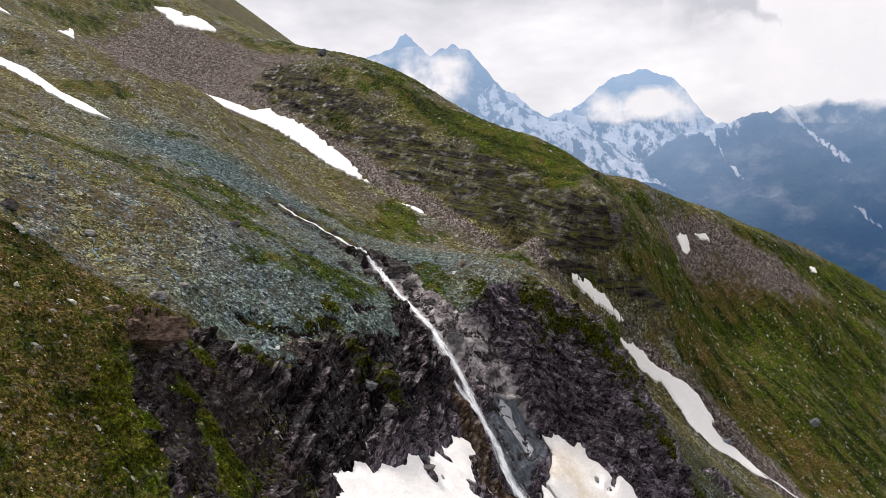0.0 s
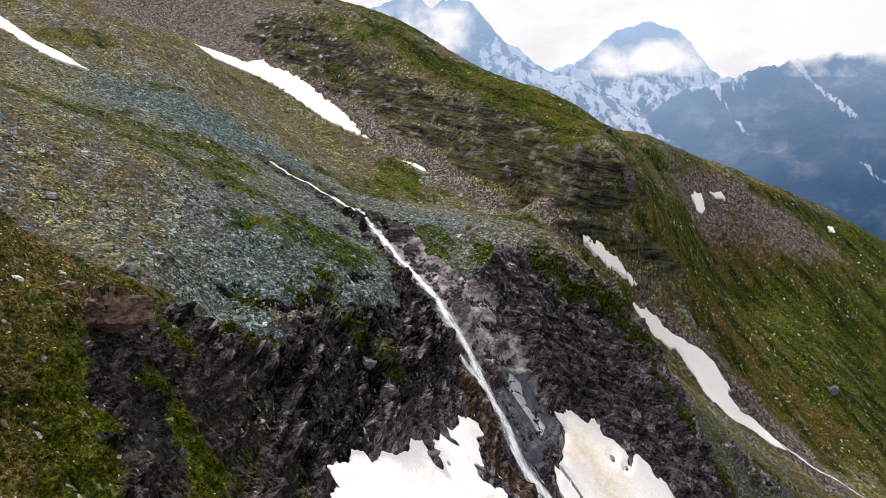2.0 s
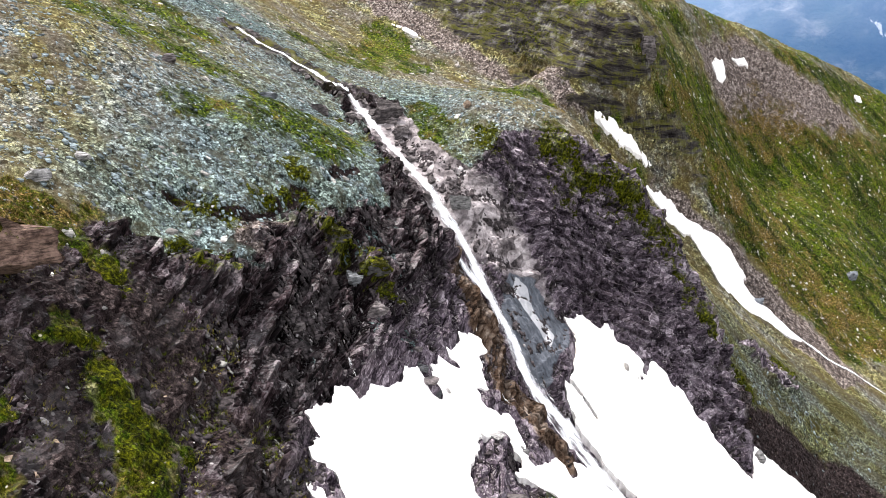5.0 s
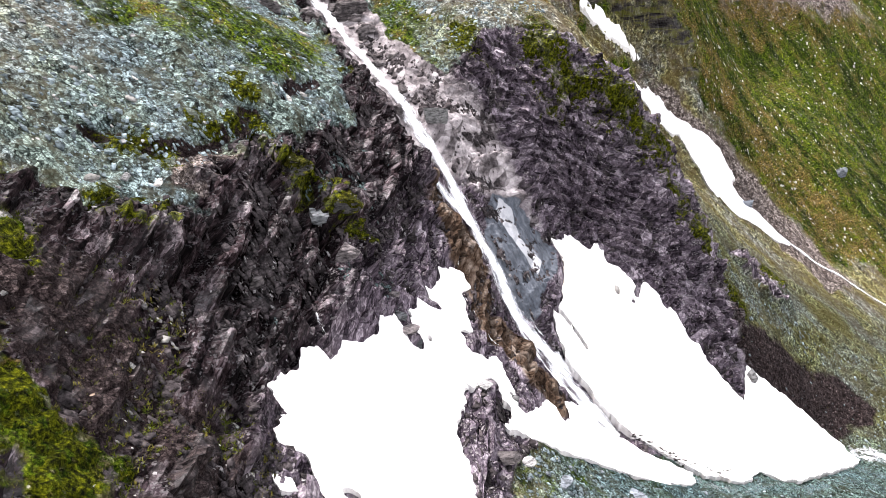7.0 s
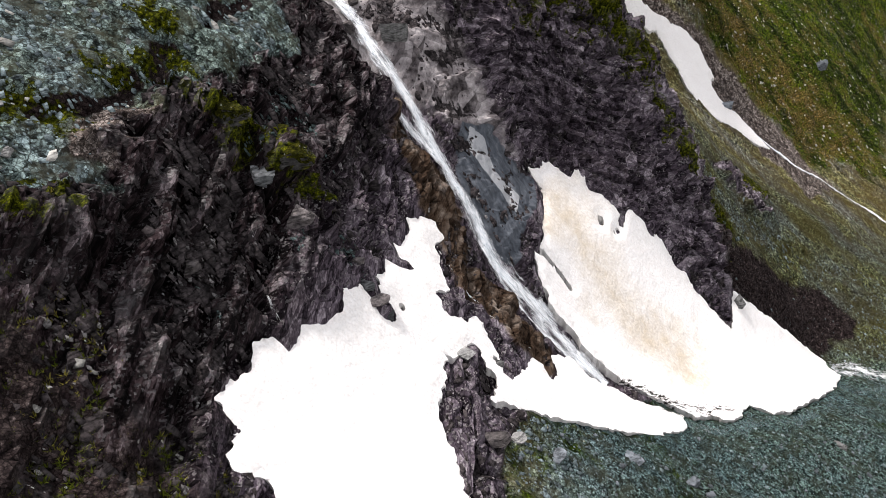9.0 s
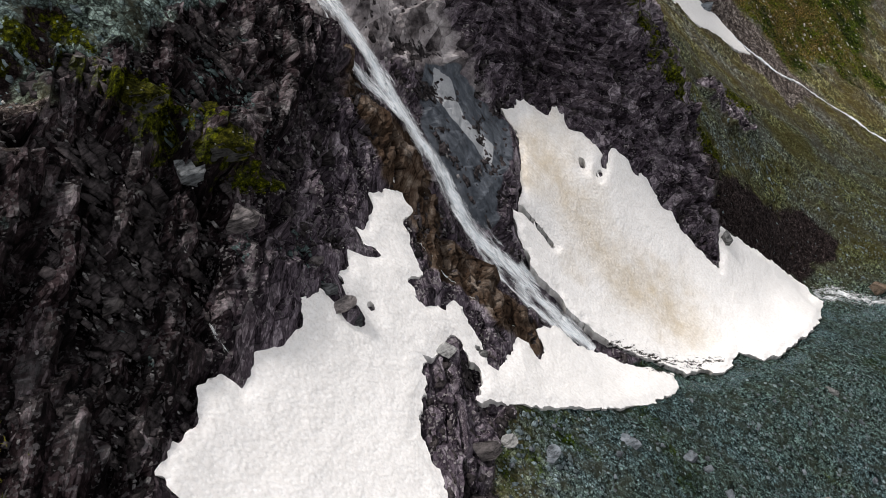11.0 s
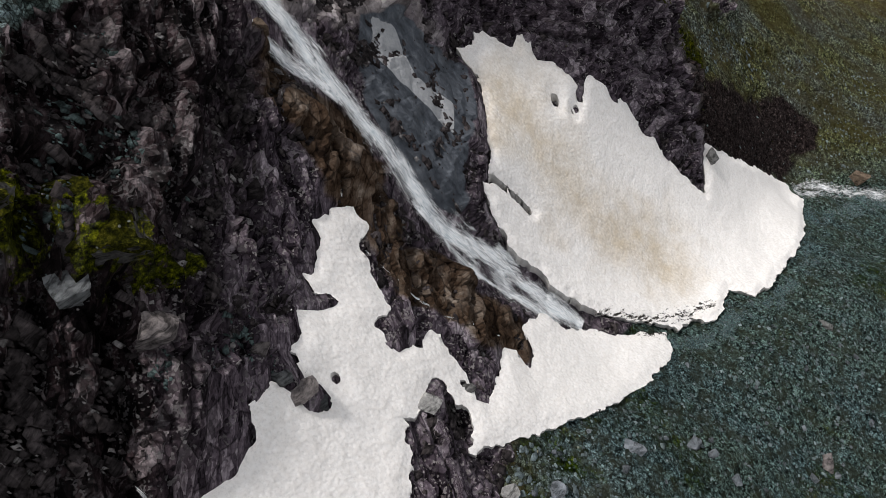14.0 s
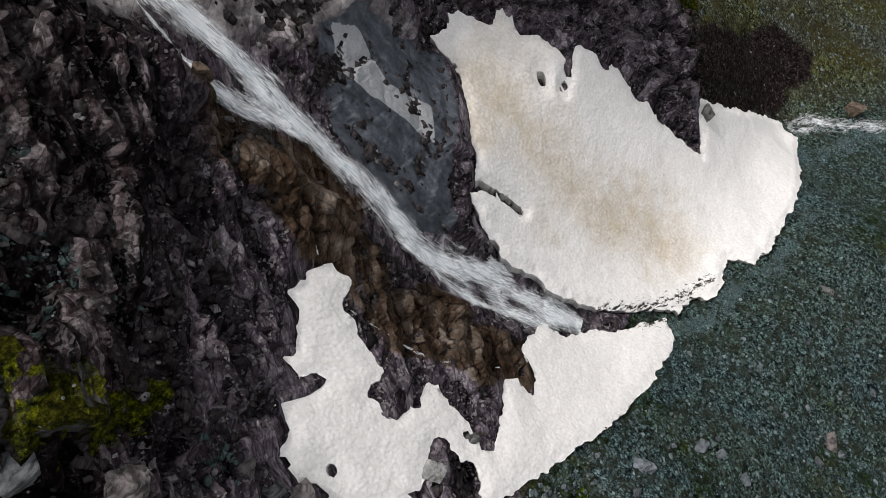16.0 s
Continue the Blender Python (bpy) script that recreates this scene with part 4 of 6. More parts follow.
def build_ground():
    x, y = (a.ravel() for a in np.meshgrid(GX, GY))
    z = np.zeros_like(x)
    away = np.maximum.reduce([-200 - x, x - 160, -70 - y, y - 290, 0 * x])
    near = away < 160
    z[near] = hill(x[near], y[near])
    low = -330 + 60 * value_noise(np.stack([x, y, 0 * x], -1) / 500, 3)
    w = ramp01(away, 0, 150)
    west = ramp01(-x, 160, 400) * 150 + np.clip(-x - 160, 0, 900) * 0.45
    z = z * (1 - w) + np.where(x < -200, 90 + west, low) * w
    fine = (x > -175) & (x < 170) & (y > -40) & (y < 270)
    masks = [np.zeros((len(x), 4)) for _ in range(3)]
    xf, yf, zf = x[fine], y[fine], z[fine]
    for m, v in zip(masks, cover(xf, yf, zf)):
        m[fine] = v
    rock, grass, red, moss = masks[0][fine].T
    bare, pale = masks[2][fine, 1], masks[1][fine, 3]
    p = np.stack([xf, yf, zf], -1)
    e = 0.5
    nx, ny = (hill(xf - e, yf) - hill(xf + e, yf)) / (2 * e), (hill(xf, yf - e) - hill(xf, yf + e)) / (2 * e)
    nrm = np.stack([nx, ny, np.ones_like(nx)], -1)
    nrm /= np.linalg.norm(nrm, axis=1, keepdims=True)
    # beds: steep in the near cliff, gently dipping in the crag and the far ridge
    warp = fbm(p * 0.16, 3, seed=51)
    pw = p + 0.12 * np.stack([warp, value_noise(p * 0.5, 53), value_noise(p * 0.45, 54)], -1)
    steep = (ramp01(2 - xf, 0, 6) * ramp01(92 - yf, 0, 6)) > 0.5
    far = yf > 108
    stony = rock > 0.12
    d_rock, bed, hollow = np.zeros_like(xf), p.copy(), np.zeros_like(xf)
    for zone, normal, sizes, amount in ((stony & steep, (0.72, 0.12, -0.68), (0.7, 1.9, 1.2), 1.0), (stony & ~steep & ~far, (0.37, -0.1, 0.92), (0.5, 1.3, 1.1), 0.9),
                                        (stony & far, (0.14, -0.08, 0.98), (0.8, 14.0, 8.0), 0.08)):
        r = pw[zone]
        bed[zone] = r @ bed_frame(normal, (1, 1, 1)) * (0.75 if normal[0] == 0.14 else 1)
        v1, e1 = blocks(r @ bed_frame(normal, sizes), 1)
        v2, e2 = blocks(r @ bed_frame(normal, np.array(sizes) * 0.38), 2)
        v3, e3 = blocks(r @ bed_frame(normal, np.array(sizes) * 2.6), 3)
        d_rock[zone] = amount * (0.15 * v1 + 0.04 * v2 + 0.34 * v3 - 0.16 * np.exp(-e1 / 0.07) - 0.04 * np.exp(-e2 / 0.1) - 0.4 * np.exp(-e3 / 0.06))
        # beds that stand out one by one like the edges of stacked boards, and clefts between them
        m = r @ bed_frame(normal, (1, 1, 1)) * (0.5 if normal[0] == 0.14 else 1)
        m[:, 0] += 0.4 * fbm(m * np.array([0.3, 0.22, 0.22]), 3, seed=73)
        for thick, reach, seed in ((2.3, 0.62, 75), (0.8, 0.27, 77)):
            k = m[:, 0] / thick + 0.6 * value_noise(m * np.array([0.0, 0.25, 0.3]) / thick, seed)
            own = value_noise(np.stack([np.floor(k) * 7.3, m[:, 1] * 0.5 / thick, m[:, 2] * 0.4 / thick], -1), seed + 1)
            d_rock[zone] += reach * (0.4 if normal[0] == 0.14 else 1) * ((k - np.floor(k)) ** 1.5 * (0.7 + 0.6 * own) + 0.5 * own)
        gap = np.exp(-((np.abs(value_noise(m / np.array([2.1, 8.0, 7.0]), 79)) / 0.085) ** 1.6))
        d_rock[zone] += amount * (0.35 * ridged(r @ bed_frame(normal, np.array(sizes) * np.array([2.6, 6.5, 4.5])), 3, 0.5, 71) - 0.75 * gap)
    lumpy = np.stack([xf + 0.35 * fbm(p * 0.8, 2, seed=81), yf + 0.35 * fbm(p * 0.8, 2, seed=82)], -1)
    for o in CLEFTS:
        hollow = np.maximum(hollow, np.exp(-((off_line(lumpy[:, 0], lumpy[:, 1], o) / 0.5) ** 2)))
    d_rock -= 1.5 * hollow
    lumps = ridged(p * np.array([0.17, 0.09, 0.14]), 4, 0.55, 61)
    smooth = (1 - 0.8 * np.maximum(bare, pale)) * (1 - 0.7 * masks[1][fine, 0]) * (1 - 0.6 * ramp01(-14 - xf, 0, 3) * ramp01(61 - yf, 0, 5))
    d_rock = smooth * (d_rock + lumps * np.where(far, 0.35, 0.4) + 0.03 * fbm(p * 3.1, 2, 0.6, 91))
    masks[2][fine, 2] = ramp01(xf, -3, 4) * ramp01(27 - zf, 0, 8) * ramp01(118 - yf, 0, 14) + masks[2][fine, 2]
    # painted brightness of the rock: dark west cliff, lit tone towards the east
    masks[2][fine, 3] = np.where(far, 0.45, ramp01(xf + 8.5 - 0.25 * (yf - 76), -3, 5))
    beds = np.ones((len(x), 4))
    beds[fine, 3] = 1 - ramp01(yf, 106, 112)
    beds[fine, :3] = bed
    d_soft = 0.22 * fbm(p * 0.3, 4, 0.5, 101) + (0.07 + 0.1 * grass) * fbm(p * 1.4, 3, 0.6, 111) + 0.05 * fbm(p * 4.0, 2, 0.6, 121)
    rw = ramp01(rock + 0.25 * fbm(p * 0.8, 3, seed=131), 0.3, 0.6)
    d = d_rock * rw + d_soft * (1 - rw) + 0.3 * moss * (1 - rw * 0.4) * (1 + fbm(p * 1.2, 3, seed=141))
    step = np.maximum.reduce([np.exp(-((off_line(lumpy[:, 0], lumpy[:, 1], o) / 0.75) ** 2)) for o in SCARPS])
    d = d - 0.9 * step
    # the bed of the fall is cut in, and the rock under the snow is worn down
    fall = off_line(xf, yf, FALL)
    cut = ramp01(2.6 - fall, 0, 1.4)
    d = d * (1 - 0.9 * cut * ramp01(104 - yf, 0, 8)) - 0.7 * cut * (1 - 0.7 * ramp01(yf, 94, 102))
    for outline, deep in ((SNOW_EAST, 0.4), (SNOW_WEST, 0.25)):
        box = (xf > -18) & (xf < 45) & (yf > 44) & (yf < 92)
        s = np.full_like(xf, -99.0)
        s[box] = inside(xf[box], yf[box], outline)
        d = np.minimum(d, 0.1 + np.clip(-s, 0, None) * 0.45)
        k = ramp01(s, -0.2, 0.5)
        d = d * (1 - 0.92 * k) - deep * k
    q = p + nrm * d[:, None] * np.where((xf < -160) | (xf > 150), 0.3, 1)[:, None]
    xyz = np.stack([x, y, z], -1)
    xyz[fine] = q
    ob = sheet("ground", xyz, len(GY), len(GX), GROUND, {"cover": masks[0], "stone": masks[1], "earth": masks[2], "bed": beds})
    hard = (masks[0][:, 0] > 0.4).reshape(len(GY), len(GX))[:-1, :-1].ravel()
    ob.data.polygons.foreach_set("use_smooth", ~hard)
    tagged(ob, "steep alpine hillside of dark bedded rock, grey-green scree and olive turf", "mountainside", kind="structure")
    return xyz[:, 2].reshape(len(GY), len(GX)), [m.reshape(len(GY), len(GX), 4) for m in masks]


GZ, MASKS = build_ground()


def surf(x, y, field=None):
    """Height of the finished ground, or a field on it, over plan points."""
    g = GZ if field is None else field
    x, y = np.asarray(x, float), np.asarray(y, float)
    i, j = (np.clip(np.searchsorted(a, v) - 1, 0, len(a) - 2) for a, v in ((GX, x), (GY, y)))
    u, v = (x - GX[i]) / (GX[i + 1] - GX[i]), (y - GY[j]) / (GY[j + 1] - GY[j])
    return g[j, i] * (1 - u) * (1 - v) + g[j, i + 1] * u * (1 - v) + g[j + 1, i] * (1 - u) * v + g[j + 1, i + 1] * u * v


# ---- snow ----
def snow_patch(outline, label, thick=0.6, step=0.16, ragged=0.25, holes=(), stain=None, grit=None, cracks=()):
    """A bank of old snow with a ragged rim, a steep side and a hollow surface, lying on the ground."""
    o = np.array(outline, float)
    (x0, y0), (x1, y1) = o.min(0) - 1, o.max(0) + 1
    xs, ys = np.arange(x0, x1, step), np.arange(y0, y1, step)
    gx, gy = (a.ravel() for a in np.meshgrid(xs, ys))
    p = np.stack([gx, gy, 0 * gx], -1)

    def depth(x, y):
        q = np.stack([x, y, 0 * x], -1)
        s = inside(x, y, outline) + ragged * (0.6 * fbm(q * 0.9, 3, 0.6, 5) + 0.5 * value_noise(q * 3.1, 9))
        for hx, hy, rx, ry in holes:
            s = np.minimum(s, (np.hypot((x - hx) / rx, (y - hy) / ry) - 1) * min(rx, ry))
        for line, wide in cracks:
            s = np.minimum(s, off_line(x, y, line) - wide * (0.85 + 0.2 * value_noise(q * 2, 3)))
        return s

    s = depth(gx, gy)
    sl = s.reshape(len(ys), len(xs))
    on = sl > 0
    keep = on[:-1, :-1] | on[:-1, 1:] | on[1:, :-1] | on[1:, 1:]
    dy, dx = np.gradient(sl, step)
    g2 = (dx**2 + dy**2).ravel() + 0.05
    out = (s <= 0) & (s > -3 * step)
    gx, gy = gx - np.where(out, s * dx.ravel() / g2, 0), gy - np.where(out, s * dy.ravel() / g2, 0)
    s = np.maximum(s, 0)
    q = np.stack([gx, gy, 0 * gx], -1)
    top = hill(gx, gy) + thick * (0.55 + 0.45 * ramp01(s, 0, 0.7)) + 0.08 * fbm(q * 0.35, 3, 0.5, 7) * ramp01(s, 0, 1.5) + 0.03 * fbm(q * 2.2, 2, 0.5, 8)
    rim = s <= 1e-6
    xyz = np.stack([gx, gy, top], -1)
    dirt = np.zeros((len(gx), 4))
    if stain:
        line, wide = stain
        dirt[:, 0] = np.clip(1.1 - off_line(gx, gy, line) / wide + 0.35 * fbm(q * 0.4, 3, seed=4), 0, 1)
    if grit:
        line, wide = grit
        dirt[:, 1] = np.clip(1.0 - off_line(gx, gy, line) / wide, 0, 1) * 0.5
    ob = sheet("snow_surface", xyz, len(ys), len(xs), SNOW, {"dirt": dirt}, keep=keep)
    # the side of the bank, a part of its own: the rim drawn down into the ground
    bm = bmesh.new()
    bm.from_mesh(ob.data)
    rims = [e for e in bm.edges if e.is_boundary]
    made = bmesh.ops.extrude_edge_only(bm, edges=rims)["geom"]
    for v in made:
        if isinstance(v, bmesh.types.BMVert):
            v.co.z -= thick + 0.5
    walls = {f for f in made if isinstance(f, bmesh.types.BMFace)}
    bmesh.ops.delete(bm, geom=[f for f in bm.faces if f not in walls], context="FACES")
    side = bpy.data.meshes.new("melting_edge")
    bm.to_mesh(side)
    bm.free()
    side.materials.append(SNOW_EDGE)
    part = new("melting_edge", side)
    tagged(part, "icy melting edge with shade painted into its grey")
    thing = new("snow_patch")
    ob.name = "snow_surface"
    part.parent = ob.parent = thing
    return tagged(thing, label, "snow patch")


snow_patch(SNOW_EAST, "thick old snowfield with beige dirt stain beside the waterfall", 0.6, holes=[(13.0, 86.0, 0.32, 0.42)],
           stain=([(9, 85), (13, 80), (20, 76)], 4.2), grit=([(12.6, 72.1), (17.5, 71.6), (22.5, 72.4)], 1.1),
           cracks=[([(5.8, 79.4), (6.5, 79.7), (7.6, 79.3), (8.3, 78.9), (8.8, 78.5)], 0.24)])
snow_patch(SNOW_WEST, "broad ragged white snowfield at the foot of the dark cliff", 0.28,
           holes=[(-2.3, 73.9, 0.22, 0.18), (-5.0, 67.0, 0.2, 0.3), (-8.6, 52.5, 0.5, 0.4), (1.0, 66.9, 0.14, 0.3)],
           grit=([(11.5, 71.2), (15, 70.6), (18, 70.4)], 0.8))
snow_patch([(-3.2, 76.0), (-2.7, 76.2), (-2.5, 75.9), (-2.9, 75.7)], "small round scrap of snow on dark rock", 0.3, 0.1, 0.05)
snow_patch([(-12.2, 51.2), (-11.4, 51.6), (-11, 51), (-11.7, 50.6)], "small scrap of snow beside the snowfield", 0.3, 0.1, 0.1)
snow_patch([(14.4, 132.2), (17.5, 132.4), (19.7, 132.6), (22, 133.4), (24.1, 134.3), (25.3, 134.5), (23.7, 133.7), (21.3, 132.4), (18.5, 131.3), (16.4, 131.3),
              (14.8, 131.6)],
           "narrow tongue of snow high in a stony gully", 1.2, 0.25, 0.2)
snow_patch([(23.5, 132.2), (26.4, 133.5), (28.5, 133), (30.9, 131.7), (33.4, 131.2), (36.1, 131.5), (38.1, 131), (39.3, 129.6), (40.6, 128.6), (39.6, 126.9),
              (40.6, 125.1), (41.9, 124.4), (43.7, 123.8), (45.1, 122), (47.1, 119.4), (44, 119), (41.6, 120.2), (38.1, 119.9), (35.6, 121.4), (34.4, 122.7),
              (33.7, 125.6), (32.6, 127.3), (32.1, 128.3), (30.9, 129.3), (27.6, 130.6), (26.9, 131.2), (26.4, 132), (24.6, 132.3)],
           "long winding strip of snow lying in a gully", 0.5, 0.25, 0.3)
snow_patch([(-93.3, 199.5), (-86, 198.2), (-77.1, 194.9), (-70.4, 192.2), (-66.3, 189.7), (-65.9, 190.7), (-62.3, 190.9), (-59.5, 188.2), (-54, 185.5),
              (-47.4, 180.6), (-42.5, 175.5), (-38.9, 172.5), (-35.3, 168.8), (-33.2, 166.4), (-31.6, 163.9), (-28.5, 161.4), (-31.4, 162.6), (-35.9, 165.1),
              (-40.7, 168), (-46, 172.4), (-52.7, 178), (-57.5, 181.4), (-63.1, 184.7), (-68.5, 187), (-74.3, 189.8), (-80, 192.6), (-88, 197)],
           "long tapering band of snow below the dark ridge", 0.6, 0.4, 0.5)
snow_patch([(-106, 137.3), (-99.2, 135.3), (-92.6, 133.3), (-86.4, 129.1), (-80, 124.3), (-75.6, 124), (-69, 121.3), (-72.8, 120.1), (-76.3, 120.6),
              (-81.6, 122.6), (-88, 126.6), (-95.9, 130.7), (-101.8, 131.8)],
           "band of snow along the upper stream bed", 0.5, 0.4, 0.4)
snow_patch([(-20.7, 155), (-18.3, 153.4), (-14.9, 151.3), (-16, 152.9), (-18.7, 154.5)],
           "small sliver of snow on reddish scree", 0.4, 0.25, 0.2)
snow_patch([(44.8, 172.9), (46.7, 174), (47.4, 172.9), (46.4, 170.9), (44.3, 169), (44.5, 170.9), (43.4, 171)],
           "small jagged snow scrap on the far slope", 0.4, 0.25, 0.3)
snow_patch([(49, 176), (52.6, 178), (53.3, 177.4), (50.7, 176.1)],
           "small thin snow scrap on the far slope", 0.4, 0.25, 0.2)
snow_patch([(85.2, 195.1), (86.7, 195.6), (87.1, 194.2), (85.1, 193.2)],
           "small lone snow scrap near the crest", 0.4, 0.25, 0.2)
snow_patch([(-115.8, 233.8), (-111.1, 231.2), (-105.7, 227.9), (-98.8, 229.5), (-92.9, 230.6), (-96.9, 235.2), (-101.2, 237.7), (-104.2, 237.8), (-105.8, 234.7),
              (-108, 237.4), (-112.1, 237.7)],
           "snow patch high on the upper slope", 0.7, 0.5, 0.6)
snow_patch([(-118.1, 183.5), (-116.5, 184.6), (-115, 185.9), (-119.1, 193.1), (-120.2, 192.9), (-118.6, 188.7)],
           "small snow patch on the upper scree", 0.5, 0.4, 0.3)
snow_patch([(-128.4, 172), (-125.6, 172.2), (-122.7, 172.2), (-125.8, 174.1), (-129.4, 175.4)],
           "thin snow rim on the upper scree", 0.5, 0.4, 0.3)


# ---- water ----
def ribbon(name, line, label, material, lift=0.14, step=0.18, across=13, arch=0.12, strength=0.8, seed=1, faint=0.0):
    """Water that follows the ground along a line of (x, y, width)."""
    ln = np.array(line, float)
    d = np.r_[0, np.cumsum(np.hypot(*np.diff(ln[:, :2], axis=0).T))]
    t = np.arange(0, d[-1], step)
    cx, cy, w = (np.interp(t, d, ln[:, k]) for k in range(3))
    for _ in range(6):
        cx[1:-1], cy[1:-1] = (cx[:-2] + cx[2:]) / 2 * 0.5 + cx[1:-1] * 0.5, (cy[:-2] + cy[2:]) / 2 * 0.5 + cy[1:-1] * 0.5
    wob = np.stack([t * 0.5, 0 * t + seed, 0 * t], -1)
    w = w * (1 + 0.4 * fbm(wob * 1.3, 3, seed=seed))
    tx, ty = np.gradient(cx), np.gradient(cy)
    ln2 = np.hypot(tx, ty)
    tx, ty = tx / ln2, ty / ln2
    v = np.linspace(-1, 1, across)
    x, y = cx[:, None] + ty[:, None] * v * w[:, None] / 2, cy[:, None] - tx[:, None] * v * w[:, None] / 2
    g = surf(x, y)
    mid = np.minimum(g, g[:, across // 2:across // 2 + 1] + 0.35)
    q = np.stack([x.ravel() * 2.2, y.ravel() * 2.2, g.ravel()], -1)
    z = np.maximum(mid, g - 0.25) + lift + arch * (1 - v**2) + (0.07 * fbm(q, 3, 0.6, seed)).reshape(x.shape)
    foam = np.zeros((x.size, 4))
    side = 0.22 * np.sin(t * 0.9 + seed)[:, None]
    foam[:, 0] = (strength * (1.15 * np.exp(-(((v[None] - side) / 0.42) ** 2)) + 0.3 - 1.6 * np.abs(v[None]) ** 2.6) - faint + 0 * x).ravel()
    uv = np.stack([(t[:, None] + 0 * x).ravel(), (v[None] * w[:, None]).ravel()], -1)
    ob = sheet(name, np.stack([x, y, z], -1).reshape(-1, 3), len(t), across, material, {"foam": foam}, uv)
    return tagged(ob, label, "water", kind="structure")


WIDE = [1.1, 1.4, 1.2, 1.2, 1.9, 2.0, 1.5, 1.8, 2.4, 2.8, 2.8, 2.6, 2.3, 1.8, 1.6, 1.7, 1.9, 2.6, 3.3, 3.8, 4.0, 3.6, 2.6]
ribbon("waterfall", [(*p, w) for p, w in zip(FALL, WIDE)], "white cascade rushing down a steep rock channel", WATER, strength=0.74)
ribbon("waterfall_spray", [(-6.6, 85.4, 0.3), (-5.5, 83.2, 0.4), (-4.9, 82.3, 1.0), (-4.0, 81.7, 1.5), (-2.9, 81.4, 1.3), (-1.9, 80.8, 0.8)], "thin side veil of the waterfall", WATER, strength=0.6, seed=4)
ribbon("waterfall_branch", [(1.6, 76.2, 0.7), (2.6, 74.6, 1.0), (4.2, 73.4, 1.2), (6, 72.6, 1.4), (8.4, 71.6, 1.0)], "thin side branch of the waterfall", WATER, strength=0.55, seed=5)
ribbon("trickle", [(-2.6, 73.6, 0.3), (-1, 72, 0.35), (0.6, 70.6, 0.35), (2.6, 70, 0.4), (4.6, 69.6, 0.5)], "thin trickle over brown rock", WATER, strength=0.4, seed=6, faint=0.3, lift=0.05, arch=0.02)
ribbon("trickle_west", [(-13.6, 65.6, 0.15), (-12.9, 64.4, 0.2), (-12.0, 63.0, 0.25), (-11.2, 61.8, 0.3)], "thin trickle down the dark cliff", WATER, strength=0.1, seed=7, faint=0.5)
ribbon("brook", [(39.8, 126, 0.8), (42.6, 123.9, 0.9), (45.2, 121.4, 0.9), (47.2, 119.7, 0.9), (51.3, 118.1, 0.9), (56.8, 116.4, 0.9), (62.2, 114.0, 1.0), (67.5, 110.6, 1.1)], "small white brook in a stony gully", WATER, strength=0.7, seed=8)
ribbon("brook_lower", [(56, 83.0, 1.4), (50.9, 83, 1.5), (47.2, 84, 1.6), (44.6, 85.3, 2.0), (41.5, 85.6, 1.6)], "foaming brook entering below the snowfield", WATER, strength=0.16, seed=9, arch=0.02, lift=0.08)
ribbon("meltwater", [(16.5, 69.4, 1.4), (20, 69.6, 2.2), (23, 70.6, 3.0), (27, 71.8, 3.0), (31.5, 73.4, 3.2), (36, 76.6, 3.6), (41, 81.2, 4.2), (47, 82.4, 4), (58, 80, 4)],
       "shallow blue-green meltwater over gravel", POOL, lift=0.02, across=17, arch=0.0, strength=0.95, seed=10)


# ---- far mountains and cloud ----
def crest_form(gx, gy, crest, slope, ease=0.0):
    """Height of a mountain that falls away from its crest line of (x, y, z)."""
    z = np.full(gx.shape, -900.0)
    for (ax, ay, az), (bx, by, bz) in zip(crest, crest[1:]):
        dx, dy = bx - ax, by - ay
        t = np.clip(((gx - ax) * dx + (gy - ay) * dy) / (dx * dx + dy * dy), 0, 1)
        d = np.hypot(gx - ax - t * dx, gy - ay - t * dy)
        z = np.maximum(z, az + t * (bz - az) - slope * d + ease * np.clip(d - 260, 0, None))
    return z


def far_range(name, label, xs, ys, form, snow, haze, rough=1.0):
    gx, gy = (a.ravel() for a in np.meshgrid(xs, ys))
    p = np.stack([gx, gy, 0 * gx], -1)
    z = form(gx, gy) + rough * (20 * (ridged(p / np.array([210, 420, 1]), 5, 0.55, 201) - 0.9) + 6 * ridged(p / 60, 3, 0.5, 211))
    far = np.zeros((len(gx), 4))
    far[:, 0] = snow(gx, gy, z)
    far[:, 1] = haze(gx, z)
    ob = sheet(name, np.stack([gx, gy, z], -1), len(ys), len(xs), FAR, {"far": far})
    return tagged(ob, label, "mountain", kind="structure")


SUMMITS = [(-900, 3300, 640), (-640, 3300, 670), (-470, 3280, 730), (-420, 3280, 768), (-375, 3280, 700), (-310, 3300, 672), (-255, 3300, 715), (-205, 3300, 738),
           (-130, 3300, 690), (-20, 3300, 560), (140, 3320, 470), (290, 3340, 430), (420, 3400, 420), (800, 3500, 430), (1100, 3500, 400), (1700, 3500, 420)]
SPURS = [[(-380, 3270, 610), (-100, 3080, 500), (150, 2950, 330)], [(290, 3340, 420), (420, 3000, 240)], [(640, 3400, 420), (700, 3000, 220)]]
DOME = [(330, 3600, 410), (380, 3600, 470), (430, 3600, 520), (510, 3600, 590), (620, 3600, 636), (780, 3600, 650), (880, 3600, 610), (960, 3600, 540), (1000, 3600, 470), (1030, 3600, 380)]
WALL = [(700, 2760, 268), (890, 2700, 325), (1090, 2700, 365), (1420, 2700, 440), (2300, 2600, 560), (3300, 2400, 640)]
